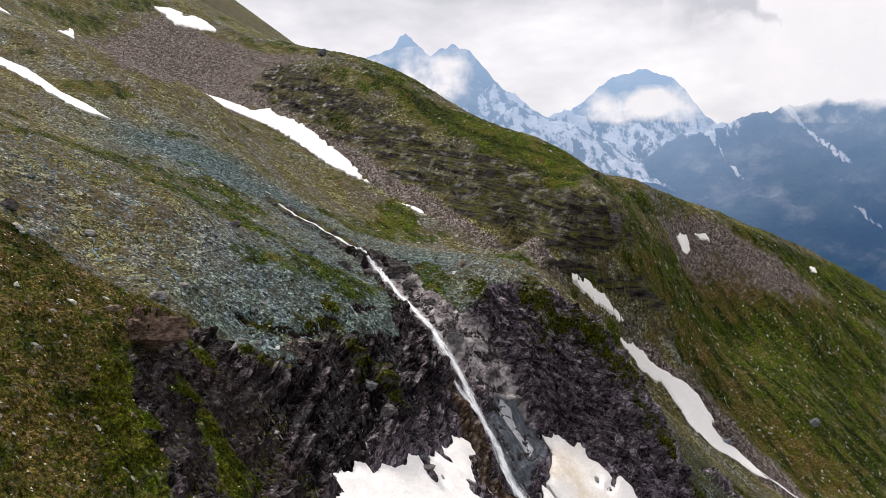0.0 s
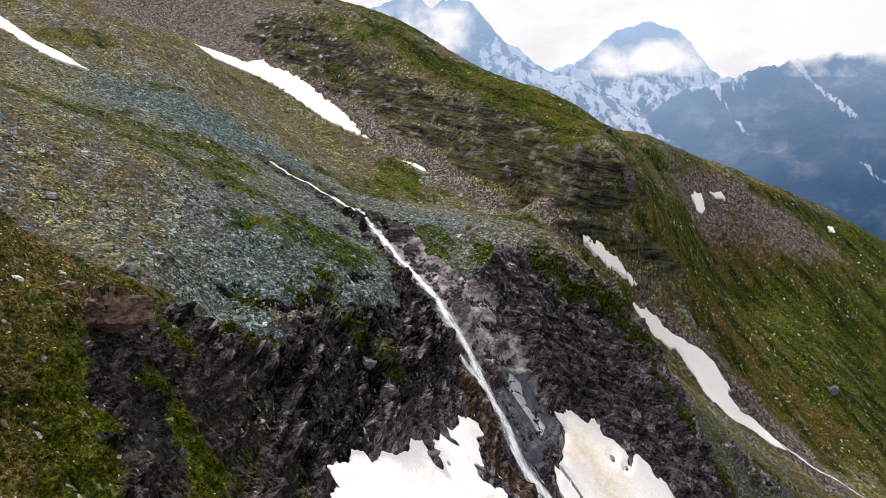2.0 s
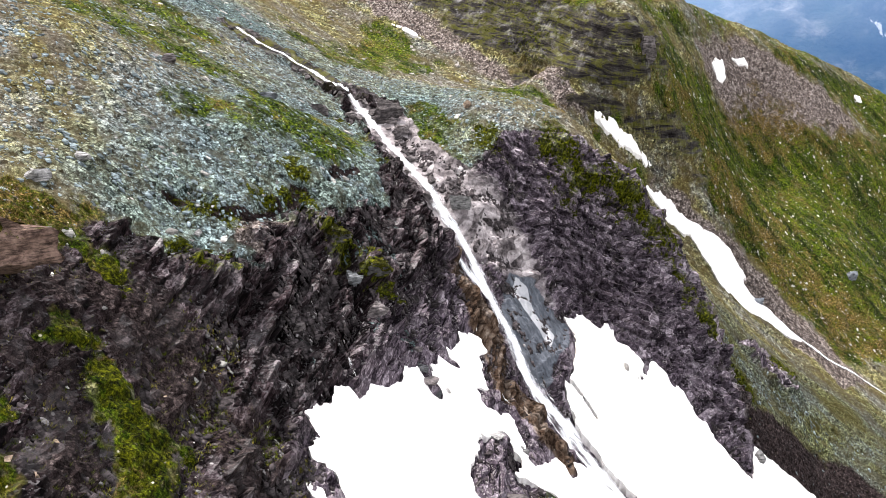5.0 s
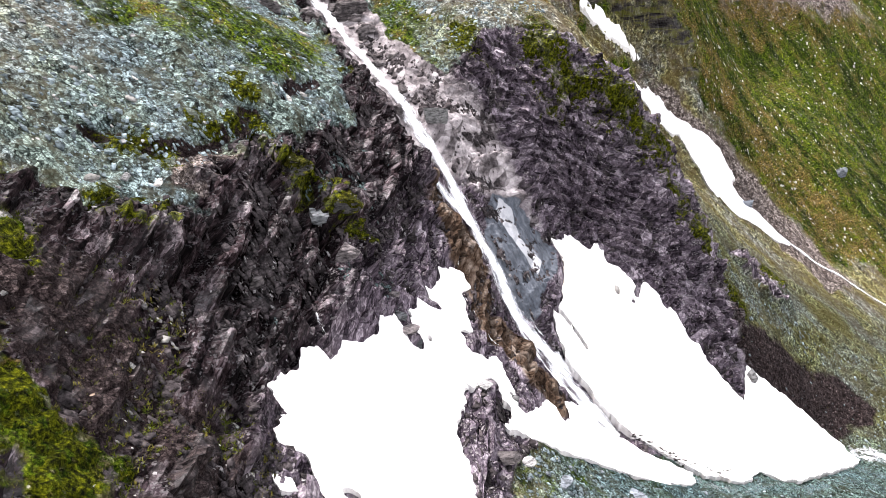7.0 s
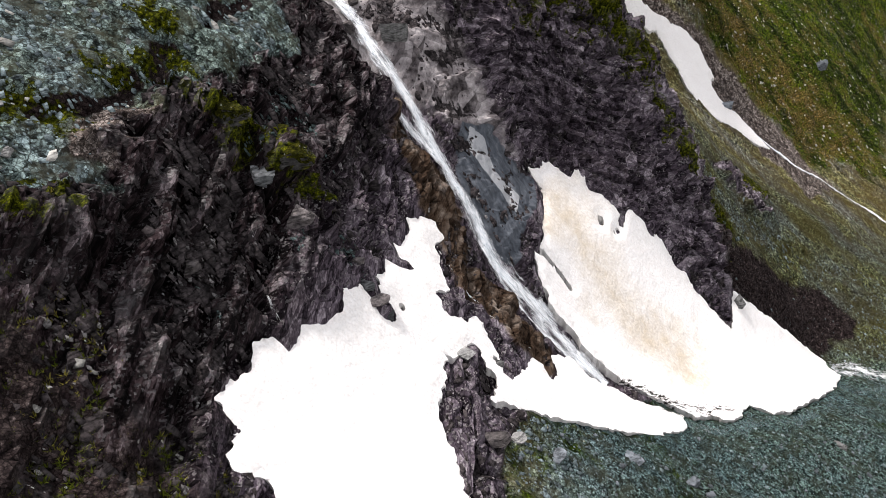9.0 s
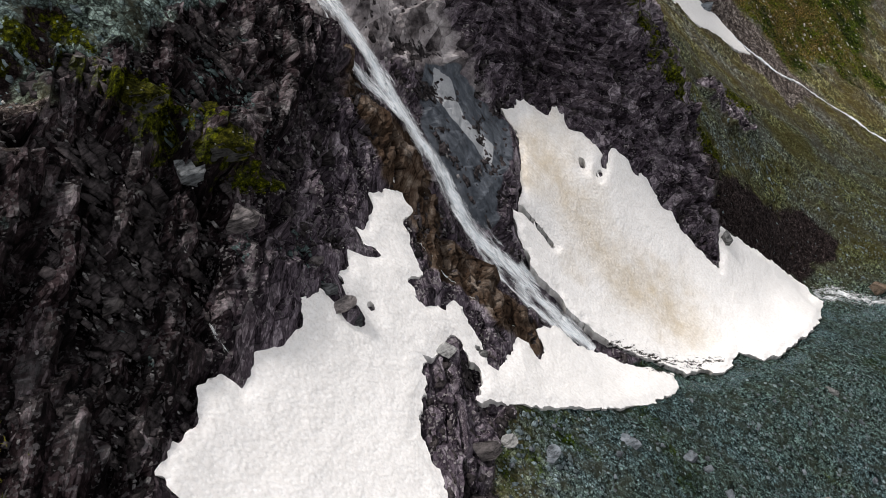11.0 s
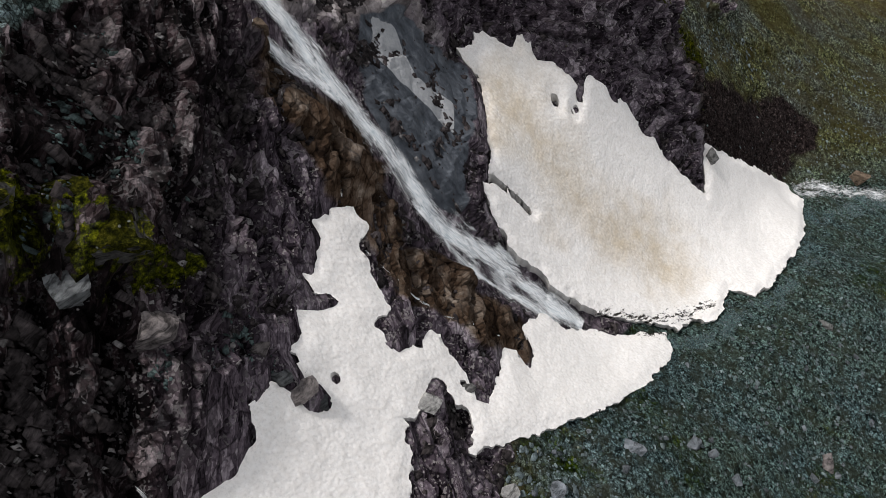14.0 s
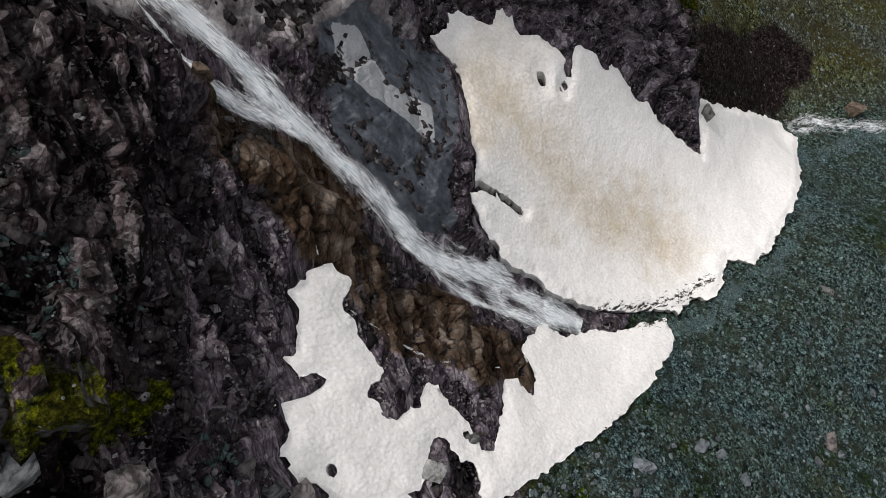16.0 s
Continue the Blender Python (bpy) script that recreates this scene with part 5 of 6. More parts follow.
WALL_SPURS = [[(820, 2720, 300), (980, 2420, 60), (1050, 2150, -120)], [(1010, 2700, 340), (1130, 2380, 120), (1210, 2100, -100)], [(1250, 2700, 395), (1330, 2350, 150), (1420, 2050, -60)],
              [(1500, 2690, 450), (1560, 2350, 220), (1650, 2000, 0)], [(1900, 2650, 500), (1900, 2300, 260)]]


def summits(gx, gy):
    parts = [crest_form(gx, gy, SUMMITS, 0.95, 0.45), crest_form(gx, gy, DOME, 1.1, 0.5)] + [crest_form(gx, gy, s, 1.0, 0.3) for s in SPURS]
    return np.maximum.reduce(parts)


def valley_wall(gx, gy):
    return np.maximum.reduce([crest_form(gx, gy, WALL, 0.9, 0.1)] + [crest_form(gx, gy, s, 1.05, 0.1) for s in WALL_SPURS])


def gully_snow(x, y, z):
    """More snow high up and in a few steep runnels."""
    run = np.exp(-(((x - 1150 + 0.55 * (z - 220)) / 16) ** 2)) * ramp01(z, 110, 190) + np.exp(-(((x - 830 + 0.2 * (z - 150)) / 10) ** 2)) * ramp01(z, 60, 110)
    run = run + 0.7 * np.exp(-(((x - 1130 + 0.3 * z) / 14) ** 2)) * ramp01(100 - z, 0, 60)
    return 0.08 + 0.5 * ramp01(z, 190, 330) * ramp01(1050 - x, 0, 250) + 0.6 * run


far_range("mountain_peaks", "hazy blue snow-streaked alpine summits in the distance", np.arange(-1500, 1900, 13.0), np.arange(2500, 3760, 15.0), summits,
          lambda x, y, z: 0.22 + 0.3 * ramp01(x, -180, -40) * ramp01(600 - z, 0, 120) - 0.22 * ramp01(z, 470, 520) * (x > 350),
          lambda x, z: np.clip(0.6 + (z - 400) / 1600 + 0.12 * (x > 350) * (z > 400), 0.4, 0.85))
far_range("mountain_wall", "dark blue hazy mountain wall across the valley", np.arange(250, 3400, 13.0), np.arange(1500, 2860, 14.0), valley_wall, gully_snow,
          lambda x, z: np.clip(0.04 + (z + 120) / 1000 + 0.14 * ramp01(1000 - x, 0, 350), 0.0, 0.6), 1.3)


def cloud_bank(x0, x1, z0, z1, y, seed, strength):
    """A soft bank of cloud far off, thinning towards its uneven rim."""
    u, v = np.linspace(-1, 1, 80), np.linspace(-1, 1, 40)
    gu, gv = (a.ravel() for a in np.meshgrid(u, v))
    x, z = (x0 + x1) / 2 + gu * (x1 - x0) / 2, (z0 + z1) / 2 + gv * (z1 - z0) / 2
    yy = y + 60 * fbm(np.stack([x / 200, z / 150, 0 * x], -1), 3, seed=seed)
    lump = 0.3 * fbm(np.stack([x / 130, z / 80, 0 * x + seed], -1), 4, 0.55, seed)
    foam = np.zeros((len(x), 4))
    foam[:, 0] = strength * (np.clip(1 - np.hypot(gu, gv) + lump, 0, 1) ** 0.7) * ramp01(1 - np.maximum(np.abs(gu), np.abs(gv)), 0, 0.4)
    ob = sheet("cloud", np.stack([x, yy, z], -1), 40, 80, CLOUD, {"foam": foam})
    return tagged(ob, "white cloud bank hanging round the summits", "cloud", kind="structure")


cloud_bank(560, 2500, 285, 820, 2450, 1, 3.2)
cloud_bank(-900, -40, 340, 640, 2900, 2, 1.4)
cloud_bank(330, 1000, 330, 500, 3050, 3, 0.95)


# ---- loose stones and boulders ----
STONE_MATS = {
    "scree": stone_material("scree_stone", (0.05, 0.066, 0.07), (0.26, 0.33, 0.345), 0, "island"),
    "gravel": stone_material("gravel_stone", (0.045, 0.058, 0.062), (0.24, 0.3, 0.31), 0, "island"),
    "upper": stone_material("grey_brown_stone", (0.08, 0.074, 0.068), (0.34, 0.32, 0.295), 0, "island"),
    "teal": stone_material("lichen_chip", (0.02, 0.028, 0.028), (0.12, 0.17, 0.166), 0, "island"),
    "shelf": stone_material("pale_block", (0.04, 0.043, 0.045), (0.15, 0.158, 0.162), 0.2),
    "mound": stone_material("mossed_outcrop", (0.012, 0.011, 0.011), (0.1, 0.098, 0.094), 0.75),
    "pale": stone_material("pale_stone", (0.2, 0.2, 0.185), (0.5, 0.49, 0.45), 0, "island"),
    "dark": stone_material("dark_slate_chip", (0.006, 0.005, 0.0055), (0.085, 0.073, 0.074), 0, "island"),
    "grey_chip": stone_material("grey_chip", (0.08, 0.075, 0.075), (0.3, 0.29, 0.285), 0, "island"),
    "grey": stone_material("grey_boulder", (0.07, 0.07, 0.07), (0.3, 0.3, 0.29)),
    "brown": stone_material("red_brown_boulder", (0.05, 0.028, 0.021), (0.42, 0.29, 0.23), 0.45),
    "slate": stone_material("slate_block", (0.03, 0.027, 0.028), (0.2, 0.18, 0.175)),
    "mossy": stone_material("mossy_block", (0.03, 0.03, 0.03), (0.2, 0.2, 0.195), 0.55),
    "ochre": stone_material("ochre_boulder", (0.12, 0.085, 0.06), (0.36, 0.28, 0.21)),
    "flat": stone_material("blue_grey_slab", (0.07, 0.08, 0.09), (0.2, 0.22, 0.24)),
}


def ico(level):
    bm = bmesh.new()
    bmesh.ops.create_icosphere(bm, subdivisions=level, radius=1)
    v = np.array([p.co for p in bm.verts])
    f = np.array([[p.index for p in t.verts] for t in bm.faces])
    bm.free()
    return v, f


def stones(name, label, area, count, sizes, material, seed, where, flat=0.55):
    """Many loose stones in one mesh, scattered over a stretch of the plan where the ground suits."""
    rng = np.random.default_rng(seed)
    (x0, x1), (y0, y1) = area
    x, y = rng.uniform(x0, x1, count * 6), rng.uniform(y0, y1, count * 6)
    keep = rng.random(len(x)) < where(x, y)
    x, y = x[keep][:count], y[keep][:count]
    n = len(x)
    size = sizes[0] * (sizes[1] / sizes[0]) ** (rng.random(n) ** 2.6)
    v, f = ico(1)
    v = np.clip(v * 1.5, -0.8, 0.8)
    k = len(v)
    shape = v[None] * (1 + 0.45 * rng.uniform(-1, 1, (n, k, 1))) * (size[:, None] * rng.uniform(0.6, 1.25, (n, 3)) * np.array([1, 1, flat]))[:, None]
    a, tilt = rng.uniform(0, 2 * np.pi, n), rng.normal(0, 0.14, n)
    c, s = np.cos(a)[:, None], np.sin(a)[:, None]
    shape[..., 2] += shape[..., 0] * np.tan(tilt)[:, None]
    sx, sy = shape[..., 0] * c - shape[..., 1] * s, shape[..., 0] * s + shape[..., 1] * c
    gx, gy = (surf(x + 0.3, y) - surf(x - 0.3, y)) / 0.6, (surf(x, y + 0.3) - surf(x, y - 0.3)) / 0.6
    gx, gy = np.clip(gx, -1.5, 1.5), np.clip(gy, -1.5, 1.5)
    z = surf(x, y)[:, None] + shape[..., 2] + sx * gx[:, None] + sy * gy[:, None] - 0.02 * size[:, None]
    xyz = np.stack([x[:, None] + sx, y[:, None] + sy, z], -1).reshape(-1, 3)
    faces = (f[None] + np.arange(n)[:, None, None] * k).reshape(-1, 3)
    me = bpy.data.meshes.new(name)
    me.vertices.add(len(xyz))
    me.vertices.foreach_set("co", xyz.astype(np.float32).ravel())
    me.loops.add(faces.size)
    me.polygons.add(len(faces))
    me.loops.foreach_set("vertex_index", faces.astype(np.int32).ravel())
    me.polygons.foreach_set("loop_start", np.arange(0, faces.size, 3, dtype=np.int32))
    me.update()
    me.materials.append(STONE_MATS[material])
    return tagged(new(name, me), label, "stones", kind="stuff")


ROCK_F, GRASS_F = MASKS[0][..., 0], MASKS[0][..., 1]


def clear(x, y):
    """One where no snow or rushing water lies."""
    q = (off_line(x, y, FALL) > 1.5).astype(float)
    for o in (SNOW_EAST, SNOW_WEST):
        q *= inside(x, y, o) < -0.3
    return q


on_scree = lambda x, y: clear(x, y) * (surf(x, y, ROCK_F) < 0.45) * (1.0 - 0.75 * (surf(x, y, GRASS_F) > 0.55))  # noqa: E731
on_turf = lambda x, y: clear(x, y) * (surf(x, y, GRASS_F) > 0.5)  # noqa: E731
on_rock = lambda x, y: clear(x, y) * (surf(x, y, ROCK_F) > 0.5)  # noqa: E731
caught = lambda x, y: on_rock(x, y) * np.clip(0.25 + 1.1 * fbm(np.stack([x * 0.4, y * 0.4, 0 * x], -1), 3, 0.6, 77), 0.06, 1)  # noqa: E731
stones("scree", "loose grey-green scree stones on the slope", ((-60, 6), (54, 125)), 17000, (0.05, 0.26), "scree", 1, on_scree, 0.4)
stones("pale_scree", "scattered pale stones on the scree slope", ((-75, 0), (54, 140)), 700, (0.08, 0.45), "pale", 2, on_scree, 0.4)
stones("gravel", "blue-grey gravel fan below the snowfields", ((-4, 60), (44, 100)), 14000, (0.04, 0.17), "gravel", 3, lambda x, y: on_scree(x, y) * (1 - 0.92 * np.clip(surf(x, y, MASKS[2][..., 0]) * 2, 0, 1)), 0.4)
stones("turf_stones", "pale stones lying in the turf", ((-48, -12), (22, 58)), 700, (0.05, 0.3), "pale", 4, on_turf, 0.35)
stones("far_turf_stones", "pale stones dotted over the far grassy slope", ((24, 110), (112, 200)), 2600, (0.07, 0.26), "pale", 5, on_turf, 0.4)
stones("rock_chips", "broken slate chips caught on the dark cliff", ((-26, 30), (40, 100)), 26000, (0.05, 0.34), "dark", 6, caught, 0.4)
stones("pale_chips", "pale broken chips on the dark cliff ledges", ((-26, 30), (40, 100)), 5000, (0.035, 0.17), "grey_chip", 7, caught, 0.4)
LEDGES = [(-10.2, 78.8, 0.8), (-10.3, 75.3, 1.1), (-11.8, 75.6, 0.7), (-11.6, 73.5, 1.0), (-15.1, 72.7, 0.8), (-8, 68.2, 0.8), (-7.4, 67.5, 0.8), (-10.7, 66.6, 0.6), (-12.4, 71.2, 1.1), (-6.4, 66.6, 0.9), (-13.9, 61.1, 0.6)]
on_ledges = lambda x, y: clear(x, y) * np.max([np.exp(-(np.hypot(x - a, y - b) / r) ** 2) for a, b, r in LEDGES], 0)  # noqa: E731
stones("ledge_rubble", "blue-green lichened rubble lying on cliff ledges", ((-17, -4), (59, 81)), 1300, (0.04, 0.2), "teal", 9, on_ledges, 0.4)
stones("upper_stones", "stones on the upper reddish scree", ((-110, 20), (120, 215)), 4500, (0.1, 0.42), "upper", 8, on_scree, 0.4)


def rock(x, y, size, material, label, name="boulder", seed=0, turn=0.0, sunk=0.25, cuts=5, lean=0.0, category="boulder", layers=0.0, cap=None):
    """A boulder: a rough lump planed off by a few broken faces, its base in the ground."""
    rng = np.random.default_rng(seed + 50)
    v, f = ico(4)
    d = np.concatenate([np.eye(3), -np.eye(3), rng.normal(size=(cuts, 3))])
    d = d + rng.normal(0, 0.3, d.shape)
    d /= np.linalg.norm(d, axis=1, keepdims=True)
    far = np.r_[rng.uniform(0.38, 0.6, 6), rng.uniform(0.5, 0.75, cuts)]
    for n, k in zip(d, far):
        over = np.clip(v @ n - k, 0, None)
        v = v - over[:, None] * n * 0.97
    v = v / np.abs(v).max(0)
    v = v * np.array(size) / 2
    step = np.floor(v[:, 2] * layers * 3) if layers else 0
    v = v * (1 + 0.06 * fbm(v * 1.6 + seed, 3, 0.6, seed)[:, None] + (0.06 * np.sin(step * 2.4)[:, None] if layers else 0))
    v = v + 0.03 * max(size) * ridged(v * 2.4 / max(size) * 2, 3, 0.6, seed + 3)[:, None] * v / (np.linalg.norm(v, axis=1, keepdims=True) + 1e-6) * 0.5
    me = bpy.data.meshes.new(name)
    me.from_pydata(v.tolist(), [], f.tolist())
    me.materials.append(STONE_MATS[material])
    ob = new(name, me)
    ob.matrix_basis = pose(x, y, float(surf(x, y)) + size[2] * (0.5 - sunk), lean, lean * 0.6, turn)
    if cap:
        up = v / np.array(size) * 2
        nz = up[f].mean(1)
        on = (nz[:, 2] + 0.5 * fbm(nz * 2.2 + seed, 3, 0.6, seed + 9) > cap[2])
        used = np.unique(f[on])
        remap = np.full(len(v), -1)
        remap[used] = np.arange(len(used))
        puff = v[used] * 1.02 + np.array([0, 0, 0.05]) + 0.05 * fbm(v[used] * 5 + seed, 3, 0.6, seed)[:, None]
        moss = bpy.data.meshes.new(cap[0])
        moss.from_pydata(puff.tolist(), [], remap[f[on]].tolist())
        moss.materials.append(MOSS)
        part = new(cap[0], moss)
        tagged(part, cap[1])
        thing = new(name)
        thing.matrix_basis = ob.matrix_basis
        ob.matrix_basis = Matrix()
        ob.name = "stone"
        part.parent = ob.parent = thing
        ob = thing
    return tagged(ob, label, category)


def moss_material():
    n = Nodes("moss_cushion")
    col = n.ramp(n.noise(4.5, 7, 0.78), (0.38, (0.002, 0.0023, 0.0004)), (0.5, (0.017, 0.0185, 0.0015)), (0.6, (0.052, 0.05, 0.004)), (0.7, (0.15, 0.14, 0.03)))
    bits = n.ramp(n.cells(3.0), (0.13, 1.0), (0.2, 0.0))
    col = n.mix(n.math("MULTIPLY", bits, n.ramp(n.noise(1.2, 4), (0.48, 0.0), (0.56, 0.8))), col, (0.26, 0.27, 0.25))
    return n.done(col, 0.95, n.bump(n.noise(9.0, 6, 0.8), 0.9, 0.12), 0.05)


MOSS = moss_material()
rock(-24.5, 47.6, (5.6, 3.4, 4.0), "brown", "large red-brown boulder topped with turf on the slope", seed=1, turn=-12, sunk=0.06, layers=0.8, cuts=10, cap=("turf_cap", "olive turf growing on the boulder", 0.75))
rock(-28.0, 48.6, (1.5, 0.5, 0.7), "ochre", "flat reddish rock beside the large boulder", seed=2, turn=30)
rock(-28.7, 62.0, (2.1, 0.9, 0.6), "grey", "long pale slab lying on the scree", seed=3, turn=-35)
rock(-29.1, 57.6, (1.6, 1.0, 0.8), "grey", "grey angular boulder at the turf edge", seed=4, turn=20)
rock(-31.9, 83.6, (1.7, 1.2, 1.3), "slate", "dark upright boulder on the scree", seed=5)
rock(-24.5, 89.2, (1.9, 1.3, 0.9), "flat", "pale blue-grey boulder on the scree", seed=6)
rock(-14.6, 103.6, (3.4, 2.4, 3.0), "slate", "layered slate block standing beside the stream", seed=7, turn=20, layers=2.0)
rock(-12.6, 100.6, (2.6, 1.8, 1.2), "slate", "layered slate block beside the stream", seed=8, turn=40, layers=2.0)
rock(-4.8, 104.2, (1.1, 0.9, 1.2), "ochre", "small reddish boulder on the scree rim", seed=9)
rock(-21.6, 97.4, (3.0, 1.6, 1.8), "slate", "dark rock outcrop with a mossy ledge", seed=10, turn=-20, layers=1.5)
rock(-43.5, 59.4, (1.6, 1.2, 1.4), "slate", "dark boulder among the scree", seed=11)
rock(-5.0, 88.6, (2.4, 1.6, 2.0), "grey", "pale grey block above the waterfall", seed=12, turn=15)
rock(-11.3, 70.9, (3.2, 2.8, 2.2), "mound", "dark mossy outcrop bulging from the cliff", seed=13, turn=10, sunk=0.45, layers=1.6, cuts=9, cap=("moss_cushion", "yellow-green moss cushion", 0.35))
rock(-12.6, 69.3, (1.6, 1.4, 1.5), "shelf", "pale angular block below the mossy outcrop", seed=14, turn=30, sunk=0.4, cuts=4)
rock(-12.2, 72.4, (2.2, 1.4, 1.0), "mound", "mossy ledge block above the outcrop", seed=15, turn=-15, sunk=0.5, layers=2.0, cuts=8, cap=("moss_cushion", "yellow-green moss cushion", 0.35))
rock(-14.2, 71.5, (2.2, 2.0, 1.6), "mound", "moss-covered knoll at the cliff top", seed=37, turn=25, sunk=0.5, layers=1.5, cuts=8, cap=("moss_cushion", "yellow-green moss cushion", 0.35))
rock(-10.6, 68.0, (2.0, 1.6, 1.8), "slate", "layered dark ledge below the mossy outcrop", seed=38, turn=5, sunk=0.5, layers=3.0, cuts=8)
rock(-15.3, 62.6, (0.9, 0.8, 1.0), "slate", "pale layered block in the dark cliff", seed=39, turn=15, sunk=0.4, layers=3.0)
rock(-22.3, 50.8, (0.9, 0.7, 0.6), "grey", "grey stone on dark soil", seed=16)
rock(48.7, 85.2, (1.7, 1.6, 1.7), "ochre", "ochre boulder in the lower brook", seed=17)
rock(10.1, 62.5, (1.5, 1.1, 0.4), "flat", "flat blue-grey slab on the gravel fan", seed=18, turn=-25, cuts=3)
rock(14.7, 62.2, (1.0, 0.8, 0.4), "flat", "flat grey slab on the gravel fan", seed=19, turn=40, cuts=3)
rock(15.7, 61.4, (0.8, 0.6, 0.3), "flat", "small flat slab on the gravel fan", seed=20, cuts=3)
rock(24.7, 59.5, (1.5, 0.8, 0.4), "slate", "dark flat slab on the gravel fan", seed=21, turn=60, cuts=3)
rock(31.0, 68.9, (1.4, 0.7, 0.4), "grey", "pale elongated stone on the gravel fan", seed=22, turn=-50)
rock(27.7, 84.4, (1.1, 1.3, 2.4), "grey", "upright pale rock wedged beside the snow", seed=23, turn=10)
rock(-6.3, 66.4, (1.5, 1.1, 0.8), "slate", "slate block breaking through the snow edge", seed=24, turn=25, layers=1.5, sunk=0.42)
rock(-7.0, 66.9, (1.2, 0.9, 0.7), "shelf", "pale slate block beside the snow edge", seed=40, turn=-20, sunk=0.4)
rock(-7.6, 67.8, (1.0, 0.9, 0.7), "slate", "slate block on the rubble beside the snow", seed=41, turn=60, sunk=0.4, layers=2.0)
rock(-5.7, 65.9, (0.9, 0.7, 0.6), "shelf", "small pale slate block at the snow edge", seed=42, turn=10, sunk=0.42)
rock(-1.1, 65.8, (1.3, 1.0, 0.6), "grey", "pale slab on the rock island", seed=25, turn=-30)
rock(1.2, 66.6, (0.9, 0.8, 0.8), "grey", "grey stones beside the snow", seed=26)
rock(-5.0, 82.4, (0.9, 0.6, 1.0), "ochre", "pale ochre rock at the side veil of the fall", seed=27)
rock(63.5, 140.0, (2.4, 2.0, 1.8), "flat", "blue-grey boulder on the grassy slope", seed=29)
rock(41.5, 124.5, (2.6, 2.0, 1.6), "flat", "blue-grey boulder at the snow strip", seed=30)
rock(21.2, 151.5, (1.8, 1.4, 1.6), "slate", "dark boulder on the grassy crest", seed=31)
rock(-51.7, 208.5, (3.4, 2.4, 2.2), "flat", "grey boulder on the skyline", seed=32)
rock(23.0, 138.0, (3.0, 2.4, 5.0), "slate", "banded rock tower on the ridge face", seed=33, layers=1.5)
rock(1.9, 61.2, (1.1, 0.9, 0.5), "grey", "grey slab among the gravel", seed=34)
rock(4.4, 60.8, (1.3, 0.9, 0.5), "flat", "blue-grey slab among the gravel", seed=35, turn=50)
rock(0.4, 60.2, (1.6, 1.2, 0.6), "slate", "dark slab at the gravel edge", seed=36, turn=15)


def strew(name, label, group, material, area, count, sizes, seed, where):
    """Single loose stones, each a thing of its own, copied from a few shapes."""
    rng = random.Random(seed)
    shapes = [rock(0, 0, (1.0, 0.6 + 0.1 * k, 0.42 + 0.06 * k), material, label, name, seed=seed + k, category="stone") for k in range(4)]
    for ob in shapes:
        tagged(ob, group=group)
    made = 0
    while made < count:
        x, y = rng.uniform(*area[0]), rng.uniform(*area[1])
        if float(where(np.array([x]), np.array([y]))[0]) < 0.5:
            continue
        size = sizes[0] * (sizes[1] / sizes[0]) ** (rng.random() ** 1.8)
        z = float(surf(x, y))
        sx, sy = (float(surf(x + 0.4, y)) - float(surf(x - 0.4, y))) / 0.8, (float(surf(x, y + 0.4)) - float(surf(x, y - 0.4))) / 0.8
        lie = Vector((-sx, -sy, 1)).normalized().to_track_quat("Z", "Y").to_matrix().to_4x4()
        m = Matrix.Translation((x, y, z + 0.1 * size)) @ lie @ pose(0, 0, 0, rng.gauss(0, 8), rng.gauss(0, 8), rng.uniform(0, 360)) @ Matrix.Scale(size, 4)
        if made < 4:
            shapes[made].matrix_basis = m
        else:
            twin = copy_thing(shapes[made % 4], m)
            twin.matrix_basis = m
        made += 1


strew("stone", "loose blue-grey slab stone on the gravel fan", "stones on the gravel fan", "flat", ((-2, 34), (52, 72)), 90, (0.25, 0.8), 300, on_scree)
strew("stone", "loose grey angular stone on the scree", "stones on the scree", "grey", ((-50, -6), (58, 112)), 110, (0.22, 0.75), 310, on_scree)
beside = lambda x, y: (np.abs(off_line(x, y, FALL[:9]) - 1.9) < 0.9) * 1.0  # noqa: E731
strew("slate_block", "dark angular slate block beside the stream", "blocks beside the stream", "slate", ((-40, -8), (86, 117)), 110, (0.5, 1.7), 330, beside)
strew("stone", "pale stone lying in the turf", "stones in the turf", "ochre", ((-40, -18), (28, 56)), 50, (0.25, 0.7), 320, on_turf)


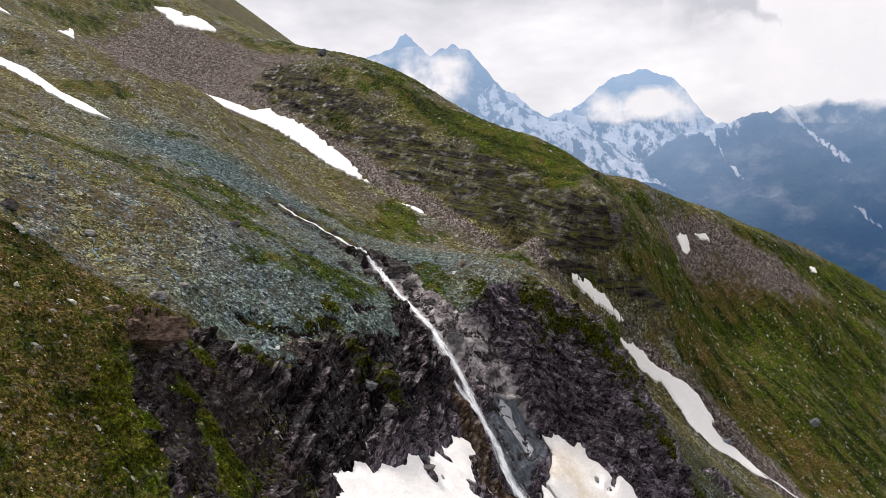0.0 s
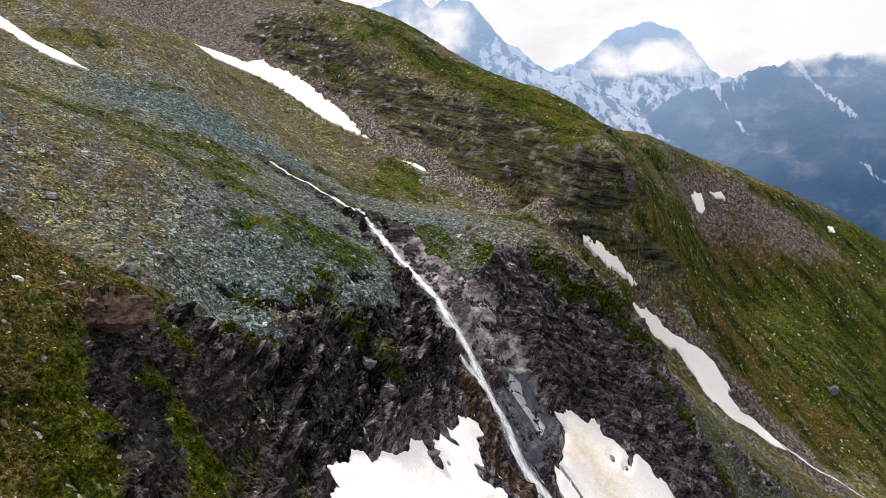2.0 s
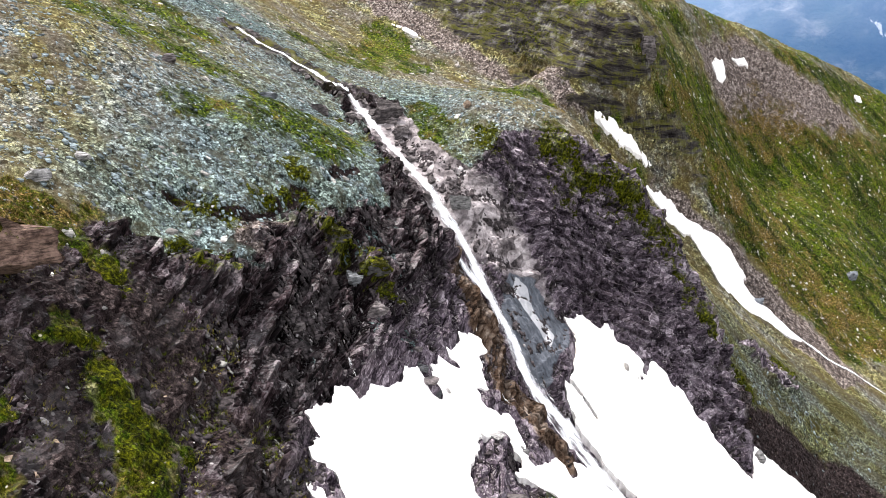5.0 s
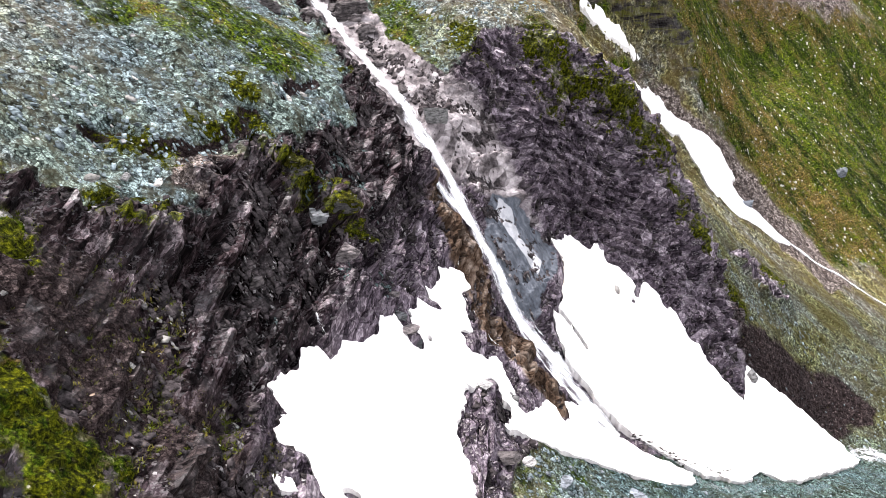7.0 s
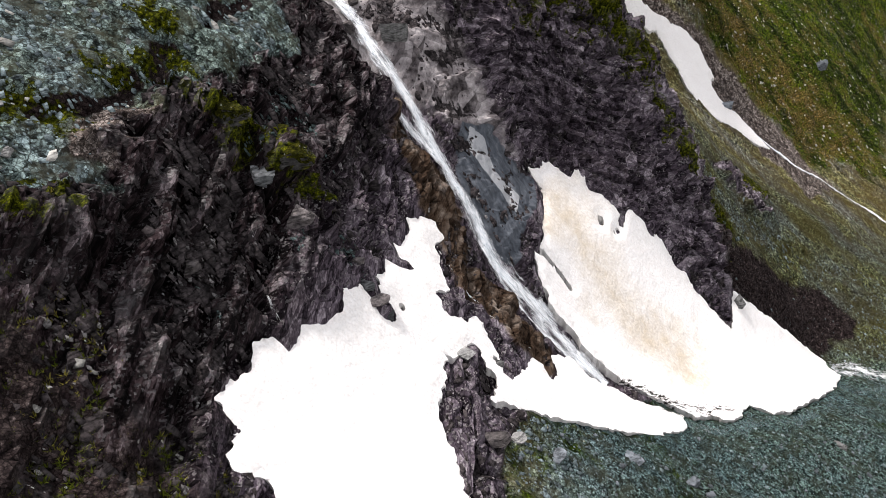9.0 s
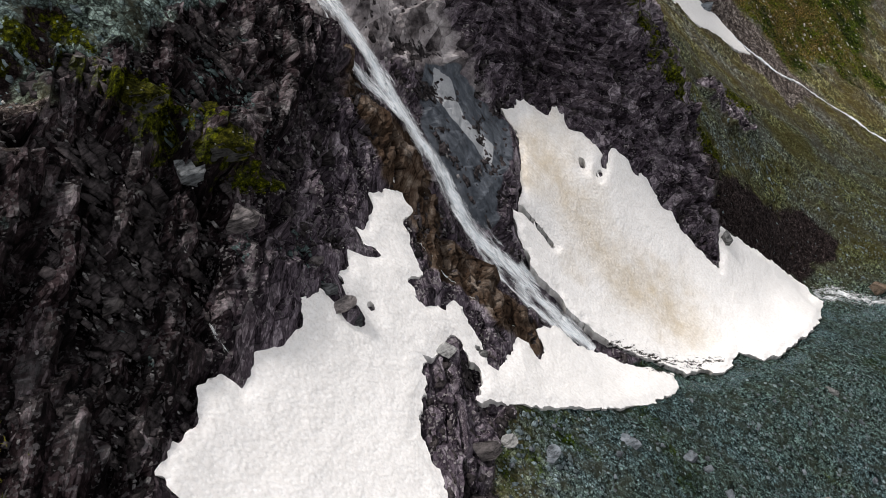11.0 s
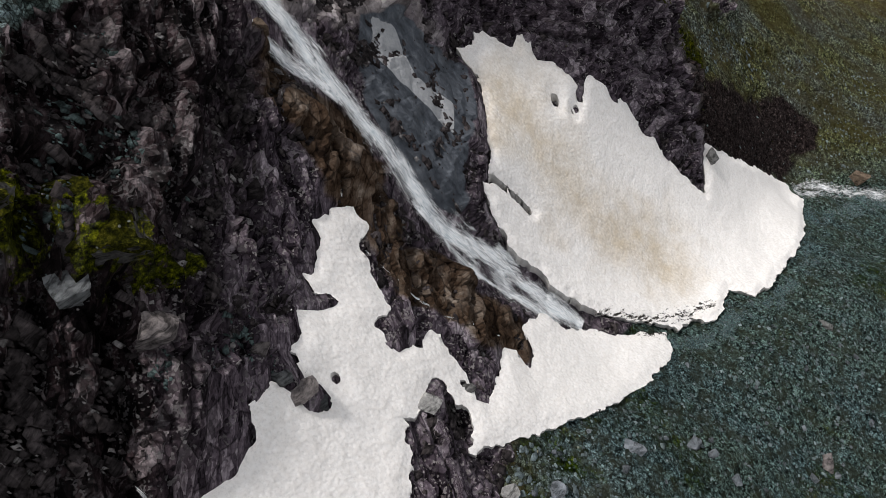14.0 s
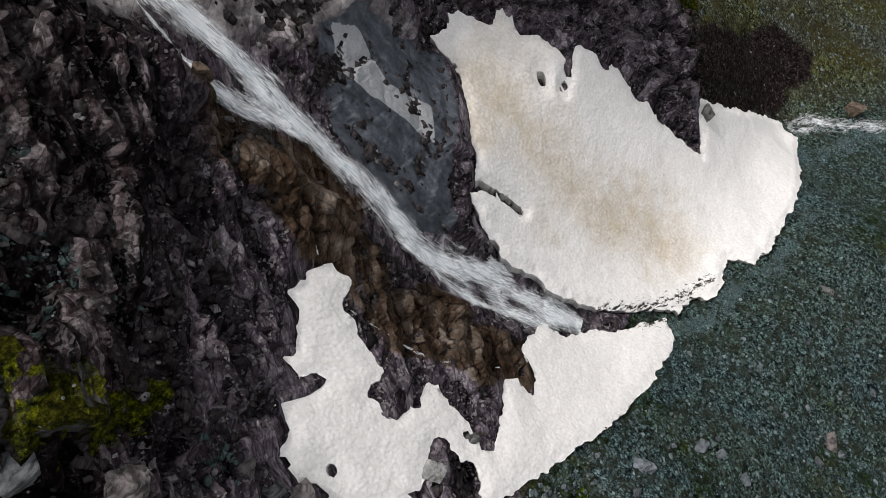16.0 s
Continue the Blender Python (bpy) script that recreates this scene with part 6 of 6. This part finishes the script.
# ---- turf tufts ----
def tufts(name, label, area, count, sizes, material, seed, where):
    """Many small tufts of blades in one mesh."""
    rng = np.random.default_rng(seed)
    x, y = rng.uniform(*area[0], count * 5), rng.uniform(*area[1], count * 5)
    keep = rng.random(len(x)) < where(x, y)
    x, y = x[keep][:count], y[keep][:count]
    n, blades = len(x), 7
    size = rng.uniform(*sizes, n)
    a = rng.uniform(0, 2 * np.pi, (n, blades))
    lean = rng.uniform(0.25, 1.0, (n, blades))
    r = 0.12 * size[:, None]
    bx, by = x[:, None] + r * np.cos(a), y[:, None] + r * np.sin(a)
    z = surf(x, y)[:, None] - 0.03
    w = 0.1 * size[:, None]
    left = np.stack([bx - w * np.sin(a), by + w * np.cos(a), z + 0 * a], -1)
    right = np.stack([bx + w * np.sin(a), by - w * np.cos(a), z + 0 * a], -1)
    tip = np.stack([bx + lean * size[:, None] * np.cos(a), by + lean * size[:, None] * np.sin(a), z + size[:, None] * (1.1 - 0.6 * lean)], -1)
    xyz = np.stack([left, right, tip], 2).reshape(-1, 3)
    me = bpy.data.meshes.new(name)
    me.vertices.add(len(xyz))
    me.vertices.foreach_set("co", xyz.astype(np.float32).ravel())
    me.loops.add(len(xyz))
    me.polygons.add(len(xyz) // 3)
    me.loops.foreach_set("vertex_index", np.arange(len(xyz), dtype=np.int32))
    me.polygons.foreach_set("loop_start", np.arange(0, len(xyz), 3, dtype=np.int32))
    me.update()
    me.materials.append(material)
    return tagged(new(name, me), label, "grass", kind="stuff")


def blade_material():
    n = Nodes("grass_blades")
    col = n.ramp(n.noise(0.6, 5, 0.65), (0.36, (0.02, 0.03, 0.001)), (0.5, (0.06, 0.075, 0.003)), (0.62, (0.15, 0.13, 0.025)))
    col = n.mix(1.0, col, n.ramp(n.island(), (0.0, 0.5), (1.0, 1.5)), "MULTIPLY")
    return n.done(col, 0.8, None, 0.1)


BLADES = blade_material()
tufts("grass", "olive alpine grass tufts on the near slope", ((-48, -12), (22, 58)), 16000, (0.1, 0.32), BLADES, 401, on_turf)
tufts("ledge_grass", "yellow-green grass and moss tufts on rock ledges", ((-26, 40), (44, 108)), 2600, (0.08, 0.25), BLADES, 402,
      lambda x, y: clear(x, y) * np.clip(surf(x, y, MASKS[0][..., 3]) * 1.4 - 0.3, 0, 1))
